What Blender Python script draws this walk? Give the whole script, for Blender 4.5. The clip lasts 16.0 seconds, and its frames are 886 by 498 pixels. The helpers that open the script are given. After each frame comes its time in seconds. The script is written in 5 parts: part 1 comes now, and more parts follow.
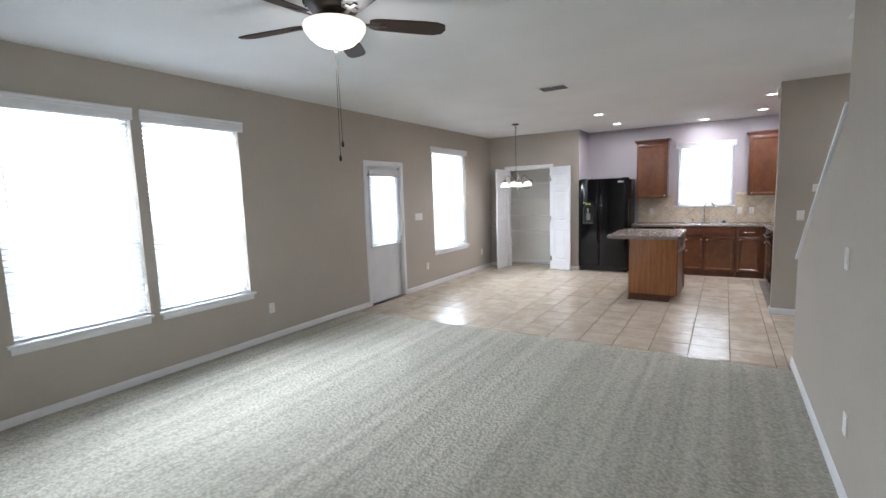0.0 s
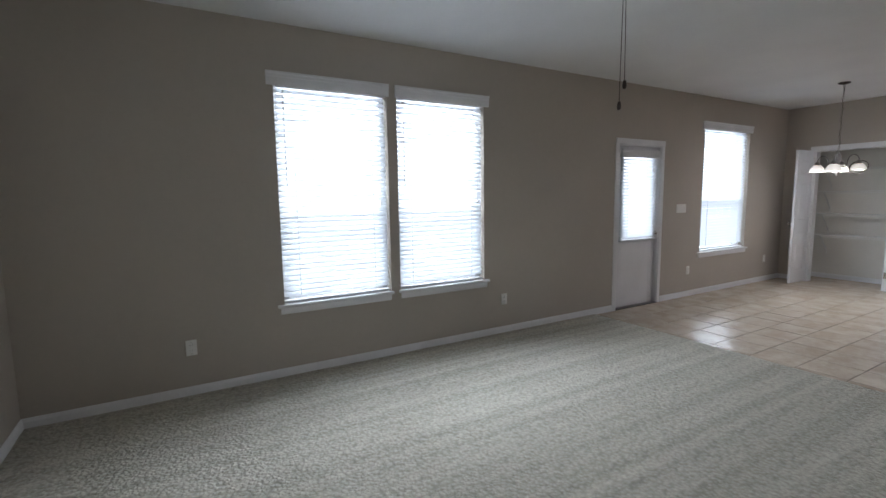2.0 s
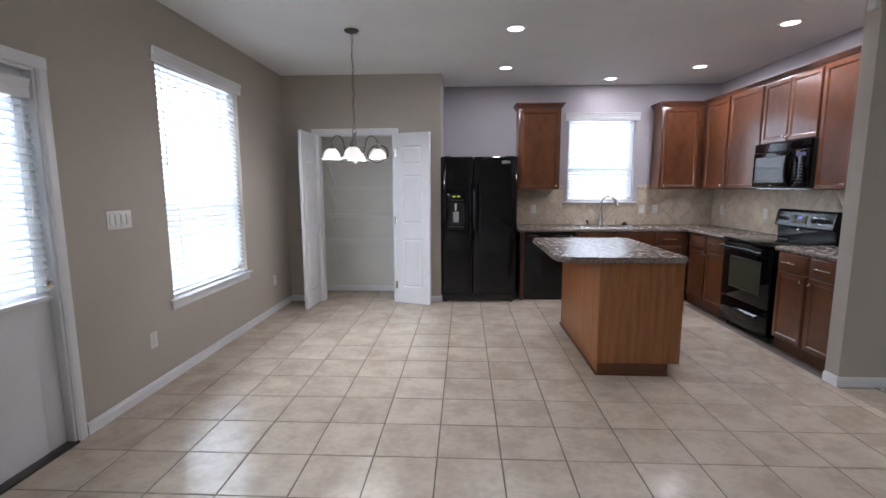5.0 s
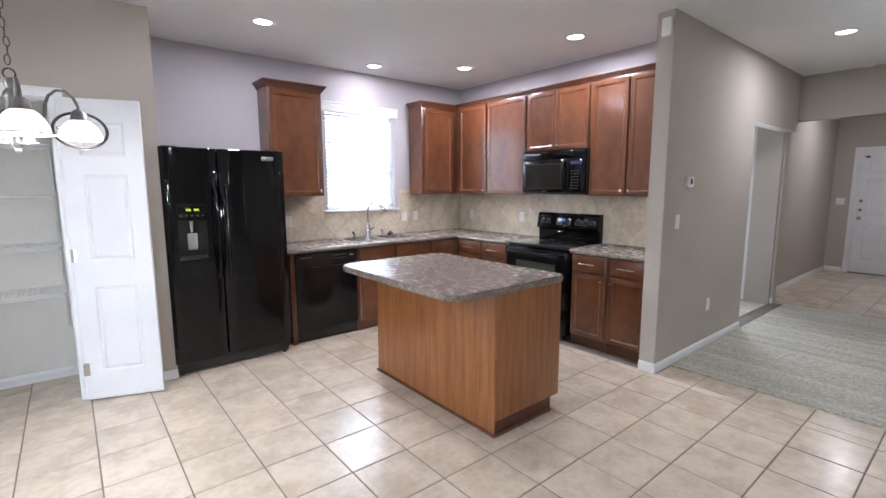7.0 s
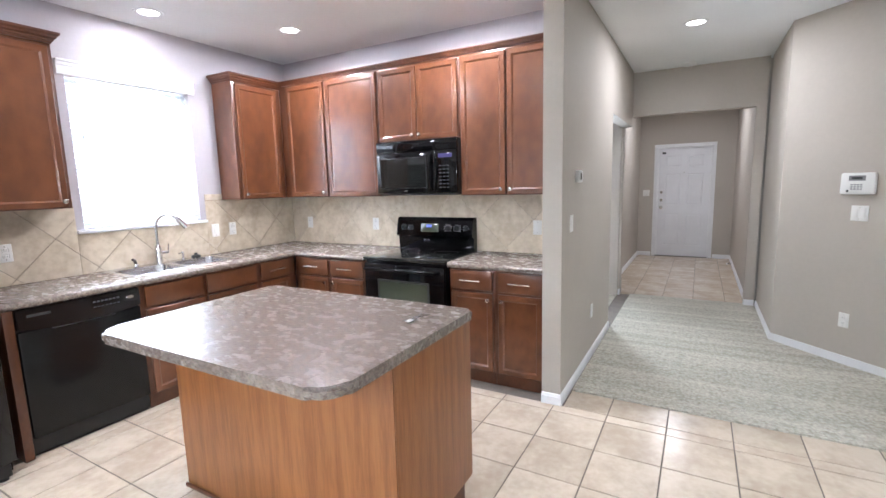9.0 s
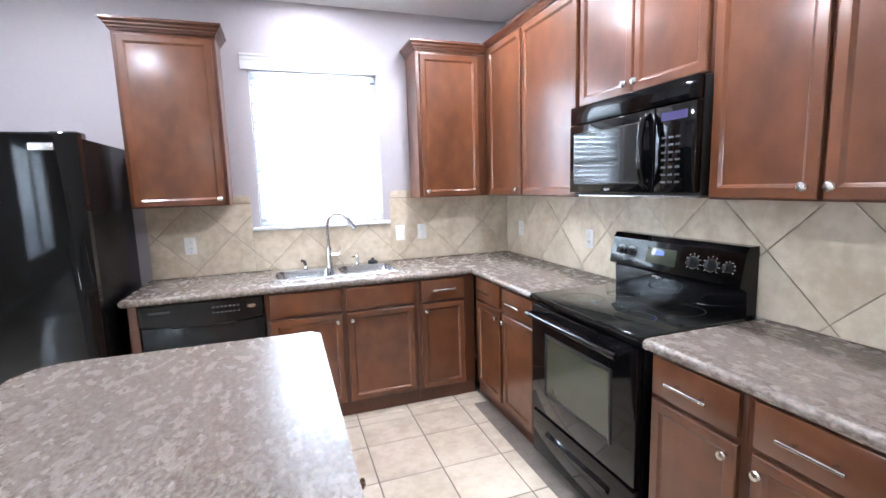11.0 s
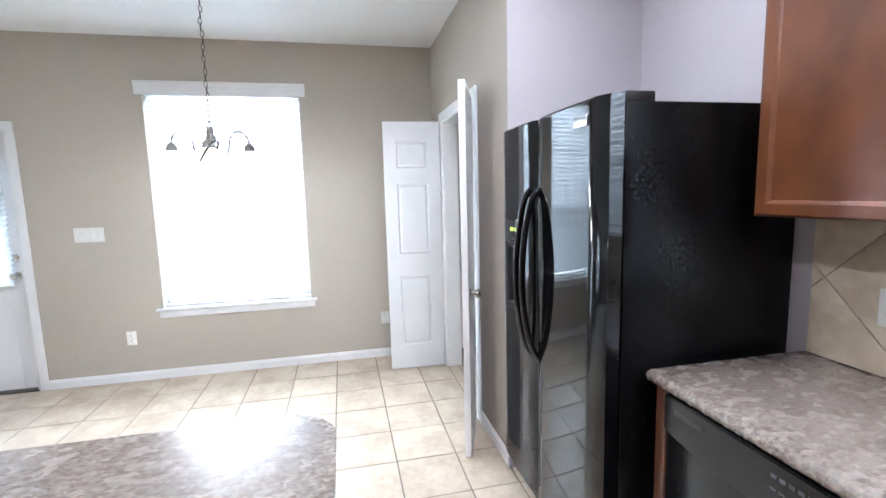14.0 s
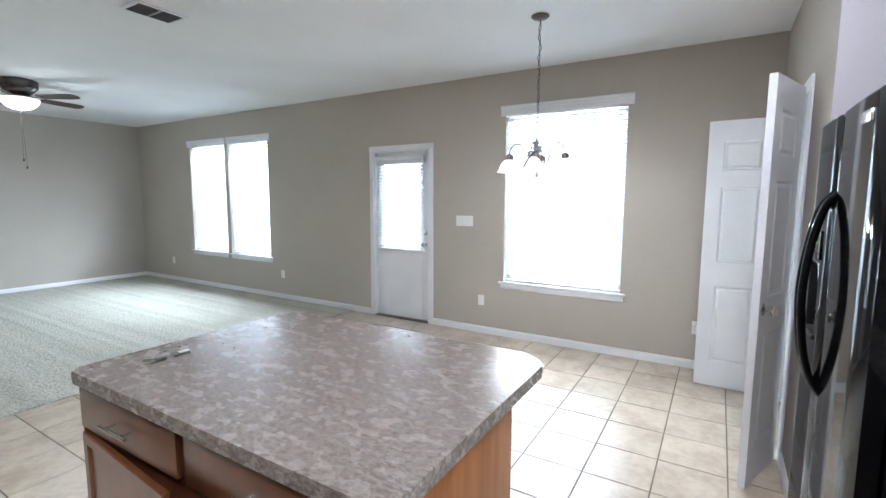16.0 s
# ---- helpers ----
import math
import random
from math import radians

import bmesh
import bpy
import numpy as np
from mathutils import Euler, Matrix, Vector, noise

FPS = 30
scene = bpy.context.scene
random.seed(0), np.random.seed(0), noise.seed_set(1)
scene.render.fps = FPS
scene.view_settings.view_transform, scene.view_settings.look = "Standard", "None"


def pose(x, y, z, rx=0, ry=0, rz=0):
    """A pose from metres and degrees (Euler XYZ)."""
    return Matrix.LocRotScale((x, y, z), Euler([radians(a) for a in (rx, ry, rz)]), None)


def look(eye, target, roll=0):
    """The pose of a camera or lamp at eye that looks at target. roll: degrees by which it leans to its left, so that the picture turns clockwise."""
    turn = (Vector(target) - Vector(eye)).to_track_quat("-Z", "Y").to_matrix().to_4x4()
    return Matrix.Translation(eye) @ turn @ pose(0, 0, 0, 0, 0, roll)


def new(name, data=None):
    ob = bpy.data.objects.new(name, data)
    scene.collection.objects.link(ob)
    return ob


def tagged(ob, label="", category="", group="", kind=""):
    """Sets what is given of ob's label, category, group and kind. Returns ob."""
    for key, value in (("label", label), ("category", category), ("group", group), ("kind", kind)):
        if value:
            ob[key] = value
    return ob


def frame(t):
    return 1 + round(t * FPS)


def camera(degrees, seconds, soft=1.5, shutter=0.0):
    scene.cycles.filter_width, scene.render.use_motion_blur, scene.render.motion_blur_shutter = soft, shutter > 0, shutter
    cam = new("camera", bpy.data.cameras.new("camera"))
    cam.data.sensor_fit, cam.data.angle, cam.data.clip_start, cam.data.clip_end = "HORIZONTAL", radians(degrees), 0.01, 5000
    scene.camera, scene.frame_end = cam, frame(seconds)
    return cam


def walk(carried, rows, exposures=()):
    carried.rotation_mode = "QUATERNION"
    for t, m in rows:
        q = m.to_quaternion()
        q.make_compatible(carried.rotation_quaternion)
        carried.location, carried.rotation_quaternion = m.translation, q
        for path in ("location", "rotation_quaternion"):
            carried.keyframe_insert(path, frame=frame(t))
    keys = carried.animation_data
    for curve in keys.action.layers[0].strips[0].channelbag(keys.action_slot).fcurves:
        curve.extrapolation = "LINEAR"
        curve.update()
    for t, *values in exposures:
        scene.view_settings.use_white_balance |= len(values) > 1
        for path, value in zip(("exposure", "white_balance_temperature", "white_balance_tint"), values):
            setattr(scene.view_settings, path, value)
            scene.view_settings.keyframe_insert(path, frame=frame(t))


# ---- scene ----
cam = camera(88.2, 16.0)
PATH = [
    (0, (-0.1, -0.128, 1.568), (-1.144, 1.562, 1.336), -1.9),
    (0.5, (-0.24, -0.212, 1.527), (-1.542, 1.291, 1.305), -1.5),
    (1, (-0.361, -0.203, 1.466), (-1.913, 1.042, 1.257), -1.5),
    (1.5, (-0.508, -0.084, 1.501), (-2.221, 0.924, 1.274), -1.2),
    (2, (-0.717, 0.267, 1.441), (-2.434, 1.267, 1.211), -0.8),
    (2.5, (-0.9, 0.787, 1.443), (-2.569, 1.861, 1.2), -0.5),
    (3, (-1.229, 1.374, 1.375), (-2.594, 2.816, 1.135), -0.5),
    (3.5, (-1.459, 1.987, 1.322), (-2.406, 3.732, 1.081), -0.9),
    (5.8, (-2.697, 4.039, 1.505), (-2.255, 5.97, 1.234), -0.0),
    (6, (-2.792, 4.221, 1.513), (-2.18, 6.104, 1.236), -0.1),
    (6.5, (-2.973, 4.644, 1.512), (-2.058, 6.401, 1.235), -0.4),
    (7, (-3.092, 4.981, 1.485), (-1.838, 6.515, 1.214), -0.2),
    (7.5, (-3.123, 5.283, 1.464), (-1.552, 6.49, 1.195), -0.3),
    (8, (-3.086, 5.556, 1.499), (-1.345, 6.499, 1.218), -0.6),
    (8.2, (-3.02, 5.648, 1.504), (-1.26, 6.553, 1.218), -0.9),
    (10.3, (-1.268, 6.058, 1.462), (0.021, 7.562, 1.183), -2.2),
    (10.5, (-1.118, 6.107, 1.489), (0.011, 7.733, 1.208), -2.0),
    (11, (-0.705, 6.231, 1.473), (-0.062, 8.105, 1.201), -1.8),
    (11.5, (-0.352, 6.401, 1.466), (-0.199, 8.377, 1.198), -1.9),
    (12, (-0.102, 6.641, 1.486), (-0.483, 8.587, 1.225), -2.1),
    (12.5, (-0.089, 7.047, 1.496), (-0.812, 8.893, 1.232), -2.1),
    (13, (-0.095, 7.456, 1.512), (-1.286, 9.038, 1.228), -2.6),
    (13.5, (-0.151, 7.817, 1.487), (-1.837, 8.865, 1.243), -1.7),
    (14, (-0.332, 8.135, 1.501), (-2.271, 8.557, 1.25), -1.5),
    (14.5, (-0.44, 8.333, 1.509), (-2.415, 8.136, 1.262), -1.5),
    (15, (-0.359, 8.454, 1.51), (-2.247, 7.837, 1.274), -0.9),
    (15.5, (-0.147, 8.569, 1.487), (-1.958, 7.75, 1.259), 0.0),
    (16, (0.007, 8.578, 1.483), (-1.697, 7.553, 1.26), 0.2),
]
EXPOSURES = [  # seconds, stops, kelvin, tint
    (0.0, -0.05, 5950, 10), (0.5, -0.31, 5950, 10), (1.0, -0.64, 5950, 10), (1.5, -0.9, 6000, 11), (2.5, -1.1, 6000, 12), (3.5, -1.17, 6000, 14),
    (6.0, -0.15, 5800, 12), (7.0, 0.14, 5850, 12), (8.0, 0.56, 5850, 11), (10.5, 0.8, 5650, 8), (12.5, 0.83, 5600, 7), (14.0, 0.78, 5550, 6), (15.0, 0.6, 5550, 5), (16.0, 0.28, 5550, 5)]
walk(cam, [(t, look(eye, target, roll)) for t, eye, target, roll in PATH], EXPOSURES)

# ---- world and lights ----
world = bpy.data.worlds.new("overcast_sky")
scene.world = world
world.use_nodes = True
wn = world.node_tree.nodes
sky = wn.new("ShaderNodeTexSky")
sky.sky_type = "NISHITA"
sky.sun_disc = False
sky.sun_elevation, sky.sun_rotation = radians(48), radians(200)
world.node_tree.links.new(sky.outputs[0], wn["Background"].inputs[0])
wn["Background"].inputs[1].default_value = 0.12


def lamp(name, kind, at, power, size=(0.1, 0.1), aim=None, color=(1, 1, 1), spread=180):
    data = bpy.data.lights.new(name, kind)
    data.energy, data.color = power, color
    if kind == "AREA":
        data.shape, data.size, data.size_y, data.spread = "RECTANGLE", size[0], size[1], radians(spread)
    else:
        data.shadow_soft_size = size[0]
    ob = new(name, data)
    ob.matrix_world = look(at, aim) if aim else pose(*at)
    return ob


sun = bpy.data.lights.new("sun", "SUN")
sun.energy, sun.angle, sun.color = 1.0, radians(12), (1.0, 0.97, 0.93)
new("sun", sun).matrix_world = pose(0, 0, 12, 42, 0, 200)

DAY = (0.885, 0.945, 1.0)
WARM = (1.0, 0.86, 0.70)
# daylight standing in the window openings, outside the panes: across, up, height of the middle
for nm, y0, y1, z0, z1, power in (("sky_living_a", 0.97, 1.90, 0.58, 2.36, 270), ("sky_living_b", 1.99, 2.92, 0.58, 2.36, 270),
                                  ("sky_dining", 6.65, 7.83, 0.58, 2.38, 185), ("sky_back_door", 4.98, 5.64, 0.9, 1.95, 85)):
    lamp(nm, "AREA", (-4.80, (y0 + y1) / 2, (z0 + z1) / 2), power, (y1 - y0 + 0.5, z1 - z0 + 0.5), (0, (y0 + y1) / 2, (z0 + z1) / 2), DAY)
lamp("sky_kitchen", "AREA", (-0.43, 10.05, 1.78), 145, (1.4, 1.7), (-0.43, 0, 1.78), DAY)
lamp("sky_side_room", "AREA", (4.02, 7.52, 1.5), 110, (0.9, 1.4), (0, 7.52, 1.5), DAY)
# fill light added high in the stairwell; no source is known there
lamp("stairwell_fill_lamp", "POINT", (1.2, 2.6, 5.1), 70, (0.12,), color=(1.0, 0.95, 0.88))
# recessed cans; the last is unseen, added to brighten the foyer
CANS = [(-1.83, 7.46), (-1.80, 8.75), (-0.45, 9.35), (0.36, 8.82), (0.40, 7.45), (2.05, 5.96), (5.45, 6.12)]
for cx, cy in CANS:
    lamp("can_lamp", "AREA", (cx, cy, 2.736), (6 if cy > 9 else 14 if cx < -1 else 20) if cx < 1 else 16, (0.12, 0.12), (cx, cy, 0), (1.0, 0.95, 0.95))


# ---- materials ----
def mat(name, color, rough=0.5, metal=0.0, var=0.12, scale=3.0, fine=60.0, bump=0.0, bscale=120.0, stretch=(1, 1, 1), coat=0.0, spread=None, obj_random=0.0, spec=0.5, rvar=0.0, island=False):
    """A surface: base colour varied at two scales, with fine relief."""
    m = bpy.data.materials.new(name)
    m.use_nodes = True
    n, l = m.node_tree.nodes, m.node_tree.links
    p = n["Principled BSDF"]
    p.inputs["Roughness"].default_value = rough
    p.inputs["Metallic"].default_value = metal
    p.inputs["Coat Weight"].default_value = coat
    p.inputs["Coat Roughness"].default_value = 0.16
    p.inputs["Specular IOR Level"].default_value = spec
    co = n.new("ShaderNodeTexCoord")
    mp = n.new("ShaderNodeMapping")
    mp.inputs["Scale"].default_value = stretch
    l.new(co.outputs["Object"], mp.inputs["Vector"])
    if obj_random:
        oi = n.new("ShaderNodeObjectInfo")
        off = n.new("ShaderNodeVectorMath")
        off.operation = "ADD"
        sc = n.new("ShaderNodeMath")
        sc.operation = "MULTIPLY"
        sc.inputs[1].default_value = 37.0
        l.new(oi.outputs["Random"], sc.inputs[0])
        l.new(mp.outputs[0], off.inputs[0])
        l.new(sc.outputs[0], off.inputs[1])
        vec = off.outputs[0]
    else:
        vec = mp.outputs[0]
    a, b = n.new("ShaderNodeTexNoise"), n.new("ShaderNodeTexNoise")
    a.inputs["Scale"].default_value, b.inputs["Scale"].default_value = scale, fine
    a.inputs["Detail"].default_value, b.inputs["Detail"].default_value = 4, 3
    l.new(vec, a.inputs["Vector"])
    l.new(vec, b.inputs["Vector"])
    add = n.new("ShaderNodeMath")
    add.operation = "MULTIPLY_ADD"
    add.inputs[1].default_value = 0.45
    l.new(b.outputs["Fac"], add.inputs[0])
    l.new(a.outputs["Fac"], add.inputs[2])
    ramp = n.new("ShaderNodeValToRGB")
    lo = [max(0, c * (1 - var)) for c in color]
    hi = [min(1, c * (1 + var)) for c in color]
    if spread:
        lo, hi = spread
    ramp.color_ramp.interpolation = "EASE"
    ramp.color_ramp.elements[0].position, ramp.color_ramp.elements[1].position = 0.45, 0.98
    ramp.color_ramp.elements[0].color, ramp.color_ramp.elements[1].color = (*lo, 1), (*hi, 1)
    l.new(add.outputs[0], ramp.inputs["Fac"])
    out = ramp.outputs[0]
    if obj_random:
        hsv = n.new("ShaderNodeHueSaturation")
        mr = n.new("ShaderNodeMapRange")
        mr.inputs["To Min"].default_value, mr.inputs["To Max"].default_value = 1 - obj_random, 1 + obj_random
        l.new(oi.outputs["Random"], mr.inputs["Value"])
        l.new(mr.outputs[0], hsv.inputs["Value"])
        l.new(out, hsv.inputs["Color"])
        out = hsv.outputs[0]
    l.new(out, p.inputs["Base Color"])
    if rvar:
        mr2 = n.new("ShaderNodeMapRange")
        mr2.inputs["From Min"].default_value, mr2.inputs["From Max"].default_value = 0.3, 0.7
        mr2.inputs["To Min"].default_value, mr2.inputs["To Max"].default_value = max(0.02, rough - rvar), rough + rvar
        l.new(a.outputs["Fac"], mr2.inputs["Value"])
        l.new(mr2.outputs[0], p.inputs["Roughness"])
    if bump:
        c = n.new("ShaderNodeTexNoise")
        c.inputs["Scale"].default_value, c.inputs["Detail"].default_value = bscale, 3
        l.new(vec, c.inputs["Vector"])
        bp = n.new("ShaderNodeBump")
        bp.inputs["Strength"].default_value, bp.inputs["Distance"].default_value = bump, 0.004
        l.new(c.outputs["Fac"], bp.inputs["Height"])
        l.new(bp.outputs[0], p.inputs["Normal"])
    return m


def glow(name, color, strength, base=(0.8, 0.78, 0.74)):
    m = bpy.data.materials.new(name)
    m.use_nodes = True
    p = m.node_tree.nodes["Principled BSDF"]
    p.inputs["Base Color"].default_value = (*base, 1)
    p.inputs["Roughness"].default_value = 0.3
    p.inputs["Emission Color"].default_value = (*color, 1)
    p.inputs["Emission Strength"].default_value = strength
    return m


def glass(name, tint=(1, 1, 1), rough=0.02):
    m = bpy.data.materials.new(name)
    m.use_nodes = True
    p = m.node_tree.nodes["Principled BSDF"]
    p.inputs["Base Color"].default_value = (*tint, 1)
    p.inputs["Roughness"].default_value = rough
    p.inputs["Transmission Weight"].default_value = 1.0
    p.inputs["IOR"].default_value = 1.45
    return m


WALL = mat("greige_wall_paint", (0.452, 0.410, 0.357), 0.78, spec=0.3, var=0.03, scale=1.2, fine=30, bump=0.22, bscale=95)
LILAC = mat("pale_lavender_grey_wall_paint", (0.45, 0.42, 0.445), 0.6, var=0.03, scale=1.2, fine=30, bump=0.22, bscale=95)
CREAM = mat("pantry_white_paint", (0.72, 0.70, 0.65), 0.6, var=0.04, scale=2, bump=0.2, bscale=95)
CEIL = mat("ceiling_white_texture_paint", (0.80, 0.80, 0.80), 0.85, var=0.03, scale=1.5, fine=40, bump=0.35, bscale=60)
TRIM = mat("white_semigloss_trim", (0.76, 0.76, 0.77), 0.35, var=0.04, scale=4, bump=0.05, bscale=40)
DOORW = mat("white_door_paint", (0.74, 0.74, 0.76), 0.4, var=0.04, scale=3, bump=0.06, bscale=60)


def carpet_material():
    """Cut pile: tufts, and soft vacuum stripes that run along y."""
    m = bpy.data.materials.new("beige_cut_pile_carpet")
    m.use_nodes = True
    n, l = m.node_tree.nodes, m.node_tree.links
    p = n["Principled BSDF"]
    p.inputs["Roughness"].default_value = 0.95
    p.inputs["Specular IOR Level"].default_value = 0.1
    p.inputs["Sheen Weight"].default_value = 0.15
    co = n.new("ShaderNodeTexCoord")
    tuft, pile, stripe = n.new("ShaderNodeTexVoronoi"), n.new("ShaderNodeTexNoise"), n.new("ShaderNodeTexNoise")
    mp = n.new("ShaderNodeMapping")
    mp.inputs["Scale"].default_value = (10.5, 0.09, 1.0)
    l.new(co.outputs["Object"], mp.inputs["Vector"])
    l.new(mp.outputs[0], stripe.inputs["Vector"])
    stripe.inputs["Scale"].default_value, stripe.inputs["Detail"].default_value = 1.0, 3
    tuft.inputs["Scale"].default_value = 46
    pile.inputs["Scale"].default_value, pile.inputs["Detail"].default_value = 45, 5
    warp = n.new("ShaderNodeVectorMath")
    warp.operation = "MULTIPLY_ADD"
    warp.inputs[1].default_value = (0.02, 0.02, 0.02)
    l.new(pile.outputs["Color"], warp.inputs[0])
    l.new(co.outputs["Object"], warp.inputs[2])
    l.new(co.outputs["Object"], pile.inputs["Vector"])
    l.new(warp.outputs[0], tuft.inputs["Vector"])
    mx = n.new("ShaderNodeMath")
    mx.operation = "MULTIPLY_ADD"
    mx.inputs[1].default_value = 0.55
    l.new(pile.outputs["Fac"], mx.inputs[0])
    sub = n.new("ShaderNodeMath")
    sub.operation = "MULTIPLY_ADD"
    sub.inputs[1].default_value = -0.35
    l.new(tuft.outputs["Distance"], sub.inputs[0])
    soft = n.new("ShaderNodeMapRange")
    soft.inputs["To Min"].default_value, soft.inputs["To Max"].default_value = 0.14, 0.82
    l.new(stripe.outputs["Fac"], soft.inputs["Value"])
    l.new(soft.outputs[0], sub.inputs[2])
    l.new(sub.outputs[0], mx.inputs[2])
    ramp = n.new("ShaderNodeValToRGB")
    ramp.color_ramp.elements[0].position, ramp.color_ramp.elements[1].position = 0.38, 0.85
    ramp.color_ramp.elements[0].color, ramp.color_ramp.elements[1].color = (0.325, 0.307, 0.248, 1), (0.61, 0.582, 0.493, 1)
    l.new(mx.outputs[0], ramp.inputs["Fac"])
    l.new(ramp.outputs[0], p.inputs["Base Color"])
    bp = n.new("ShaderNodeBump")
    bp.inputs["Strength"].default_value, bp.inputs["Distance"].default_value = 0.9, 0.012
    hb = n.new("ShaderNodeMath")
    hb.operation = "SUBTRACT"
    l.new(pile.outputs["Fac"], hb.inputs[0])
    l.new(tuft.outputs["Distance"], hb.inputs[1])
    l.new(hb.outputs[0], bp.inputs["Height"])
    l.new(bp.outputs[0], p.inputs["Normal"])
    return m


CARPET = carpet_material()
GROUT = mat("grey_brown_grout", (0.15, 0.125, 0.105), 0.9, var=0.2, scale=6, bump=0.3)
WALLGROUT = mat("tan_backsplash_grout", (0.36, 0.29, 0.21), 0.9, var=0.2, scale=6, bump=0.3)
TILE = mat("beige_ceramic_floor_tile", (0.5, 0.42, 0.33), 0.24, scale=5, fine=26, bump=0.05, bscale=14, obj_random=0.04, spread=((0.45, 0.366, 0.28), (0.59, 0.506, 0.405)), rvar=0.03)
SPLASH = mat("tan_stone_backsplash_tile", (0.5, 0.4, 0.28), 0.35, scale=6, fine=24, bump=0.12, bscale=30, obj_random=0.06, spread=((0.50, 0.41, 0.295), (0.67, 0.58, 0.455)))
WOOD = mat("reddish_brown_maple_cabinet", (0.2, 0.075, 0.032), 0.34, scale=3.2, fine=13, stretch=(1, 1, 0.75), spread=((0.082, 0.0275, 0.0102), (0.152, 0.052, 0.0200)), bump=0.015, bscale=90, coat=0.75, spec=0.35)
WOODD = mat("dark_reddish_cabinet_frame", (0.13, 0.045, 0.02), 0.35, scale=6, fine=60, stretch=(1, 1, 0.4), spread=((0.062, 0.020, 0.009), (0.115, 0.038, 0.016)), coat=0.3)
OAK = mat("orange_oak_veneer_panel", (0.3, 0.13, 0.045), 0.38, scale=30, fine=170, stretch=(1, 1, 0.07), spread=((0.19, 0.068, 0.020), (0.315, 0.124, 0.040)), bump=0.1, bscale=130)
BLACK = mat("black_gloss_appliance", (0.004, 0.004, 0.0045), 0.06, var=0.15, scale=3, spec=0.34)
BLACKS = mat("black_satin_dishwasher_front", (0.006, 0.006, 0.0065), 0.2, var=0.15, scale=3, spec=0.32)
BLACKT = mat("black_textured_appliance_side", (0.004, 0.004, 0.0045), 0.2, var=0.2, scale=3, bump=0.3, bscale=170, spec=0.12)
BLACKM = mat("black_matte_plastic", (0.010, 0.010, 0.010), 0.45, var=0.2, bump=0.05)
OVENG = mat("dark_oven_glass", (0.014, 0.015, 0.014), 0.05, var=0.1, spec=0.7)
WINGL = mat("grey_oven_window", (0.055, 0.062, 0.042), 0.06, var=0.06, scale=4, coat=0.5)
STEEL = mat("brushed_stainless", (0.62, 0.62, 0.64), 0.26, 1.0, var=0.06, scale=8, fine=200, stretch=(1, 6, 1), bump=0.03, bscale=200)
CHROME = mat("polished_chrome", (0.75, 0.75, 0.77), 0.09, 1.0, var=0.03)
PEWTER = mat("aged_pewter", (0.30, 0.28, 0.265), 0.32, 0.9, var=0.25, scale=14)
NICKEL = mat("satin_nickel", (0.62, 0.60, 0.57), 0.25, 1.0, var=0.05)
BRONZE = mat("dark_brushed_bronze", (0.10, 0.088, 0.082), 0.35, 0.85, var=0.2, scale=12)
BLADE = mat("dark_walnut_fan_blade", (0.05, 0.022, 0.014), 0.42, scale=14, fine=90, stretch=(0.12, 1, 1), spread=((0.014, 0.007, 0.005), (0.042, 0.019, 0.012)))
PLAST = mat("white_wall_plate_plastic", (0.78, 0.77, 0.74), 0.35, var=0.03)
DARKP = mat("dark_slot", (0.03, 0.03, 0.03), 0.6, var=0.1)
WIRE = mat("white_coated_wire", (0.74, 0.74, 0.72), 0.4, var=0.04)
GREYV = mat("matte_grey", (0.22, 0.22, 0.22), 0.7, var=0.1)
CANGLOW = glow("lit_can_lens", (1.0, 0.95, 0.88), 9.0)
BULBGLASS = glow("lit_frosted_glass_shade", (1.0, 0.90, 0.75), 1.15)
GREENLED = glow("green_display", (0.6, 0.8, 0.05), 0.8, (0.02, 0.02, 0.02))
DIMBLUE = glow("dim_violet_display", (0.25, 0.18, 0.9), 0.12, (0.02, 0.02, 0.02))
BLUELED = glow("blue_display", (0.10, 0.16, 0.9), 0.6, (0.02, 0.02, 0.02))
PANE = glass("window_glass")


def slat_material():
    m = bpy.data.materials.new("white_faux_wood_slat")
    m.use_nodes = True
    n, l = m.node_tree.nodes, m.node_tree.links
    p = n["Principled BSDF"]
    p.inputs["Base Color"].default_value = (0.8, 0.81, 0.82, 1)
    p.inputs["Roughness"].default_value = 0.4
    tr = n.new("ShaderNodeBsdfTranslucent")
    tr.inputs["Color"].default_value = (0.8, 0.83, 0.85, 1)
    mx = n.new("ShaderNodeMixShader")
    mx.inputs[0].default_value = 0.35
    l.new(p.outputs[0], mx.inputs[1])
    l.new(tr.outputs[0], mx.inputs[2])
    l.new(mx.outputs[0], n["Material Output"].inputs["Surface"])
    return m


SLAT = slat_material()


def screen_material():
    m = bpy.data.materials.new("grey_insect_screen")
    m.use_nodes = True
    n, l = m.node_tree.nodes, m.node_tree.links
    tr, mx = n.new("ShaderNodeBsdfTransparent"), n.new("ShaderNodeMixShader")
    n["Principled BSDF"].inputs["Base Color"].default_value = (0.10, 0.11, 0.12, 1)
    mx.inputs[0].default_value = 0.14
    l.new(tr.outputs[0], mx.inputs[1])
    l.new(n["Principled BSDF"].outputs[0], mx.inputs[2])
    l.new(mx.outputs[0], n["Material Output"].inputs["Surface"])
    return m


SCREEN = screen_material()
KEYPRINT = mat("dark_grey_key_print", (0.07, 0.07, 0.075), 0.7, var=0.1, spec=0.08)


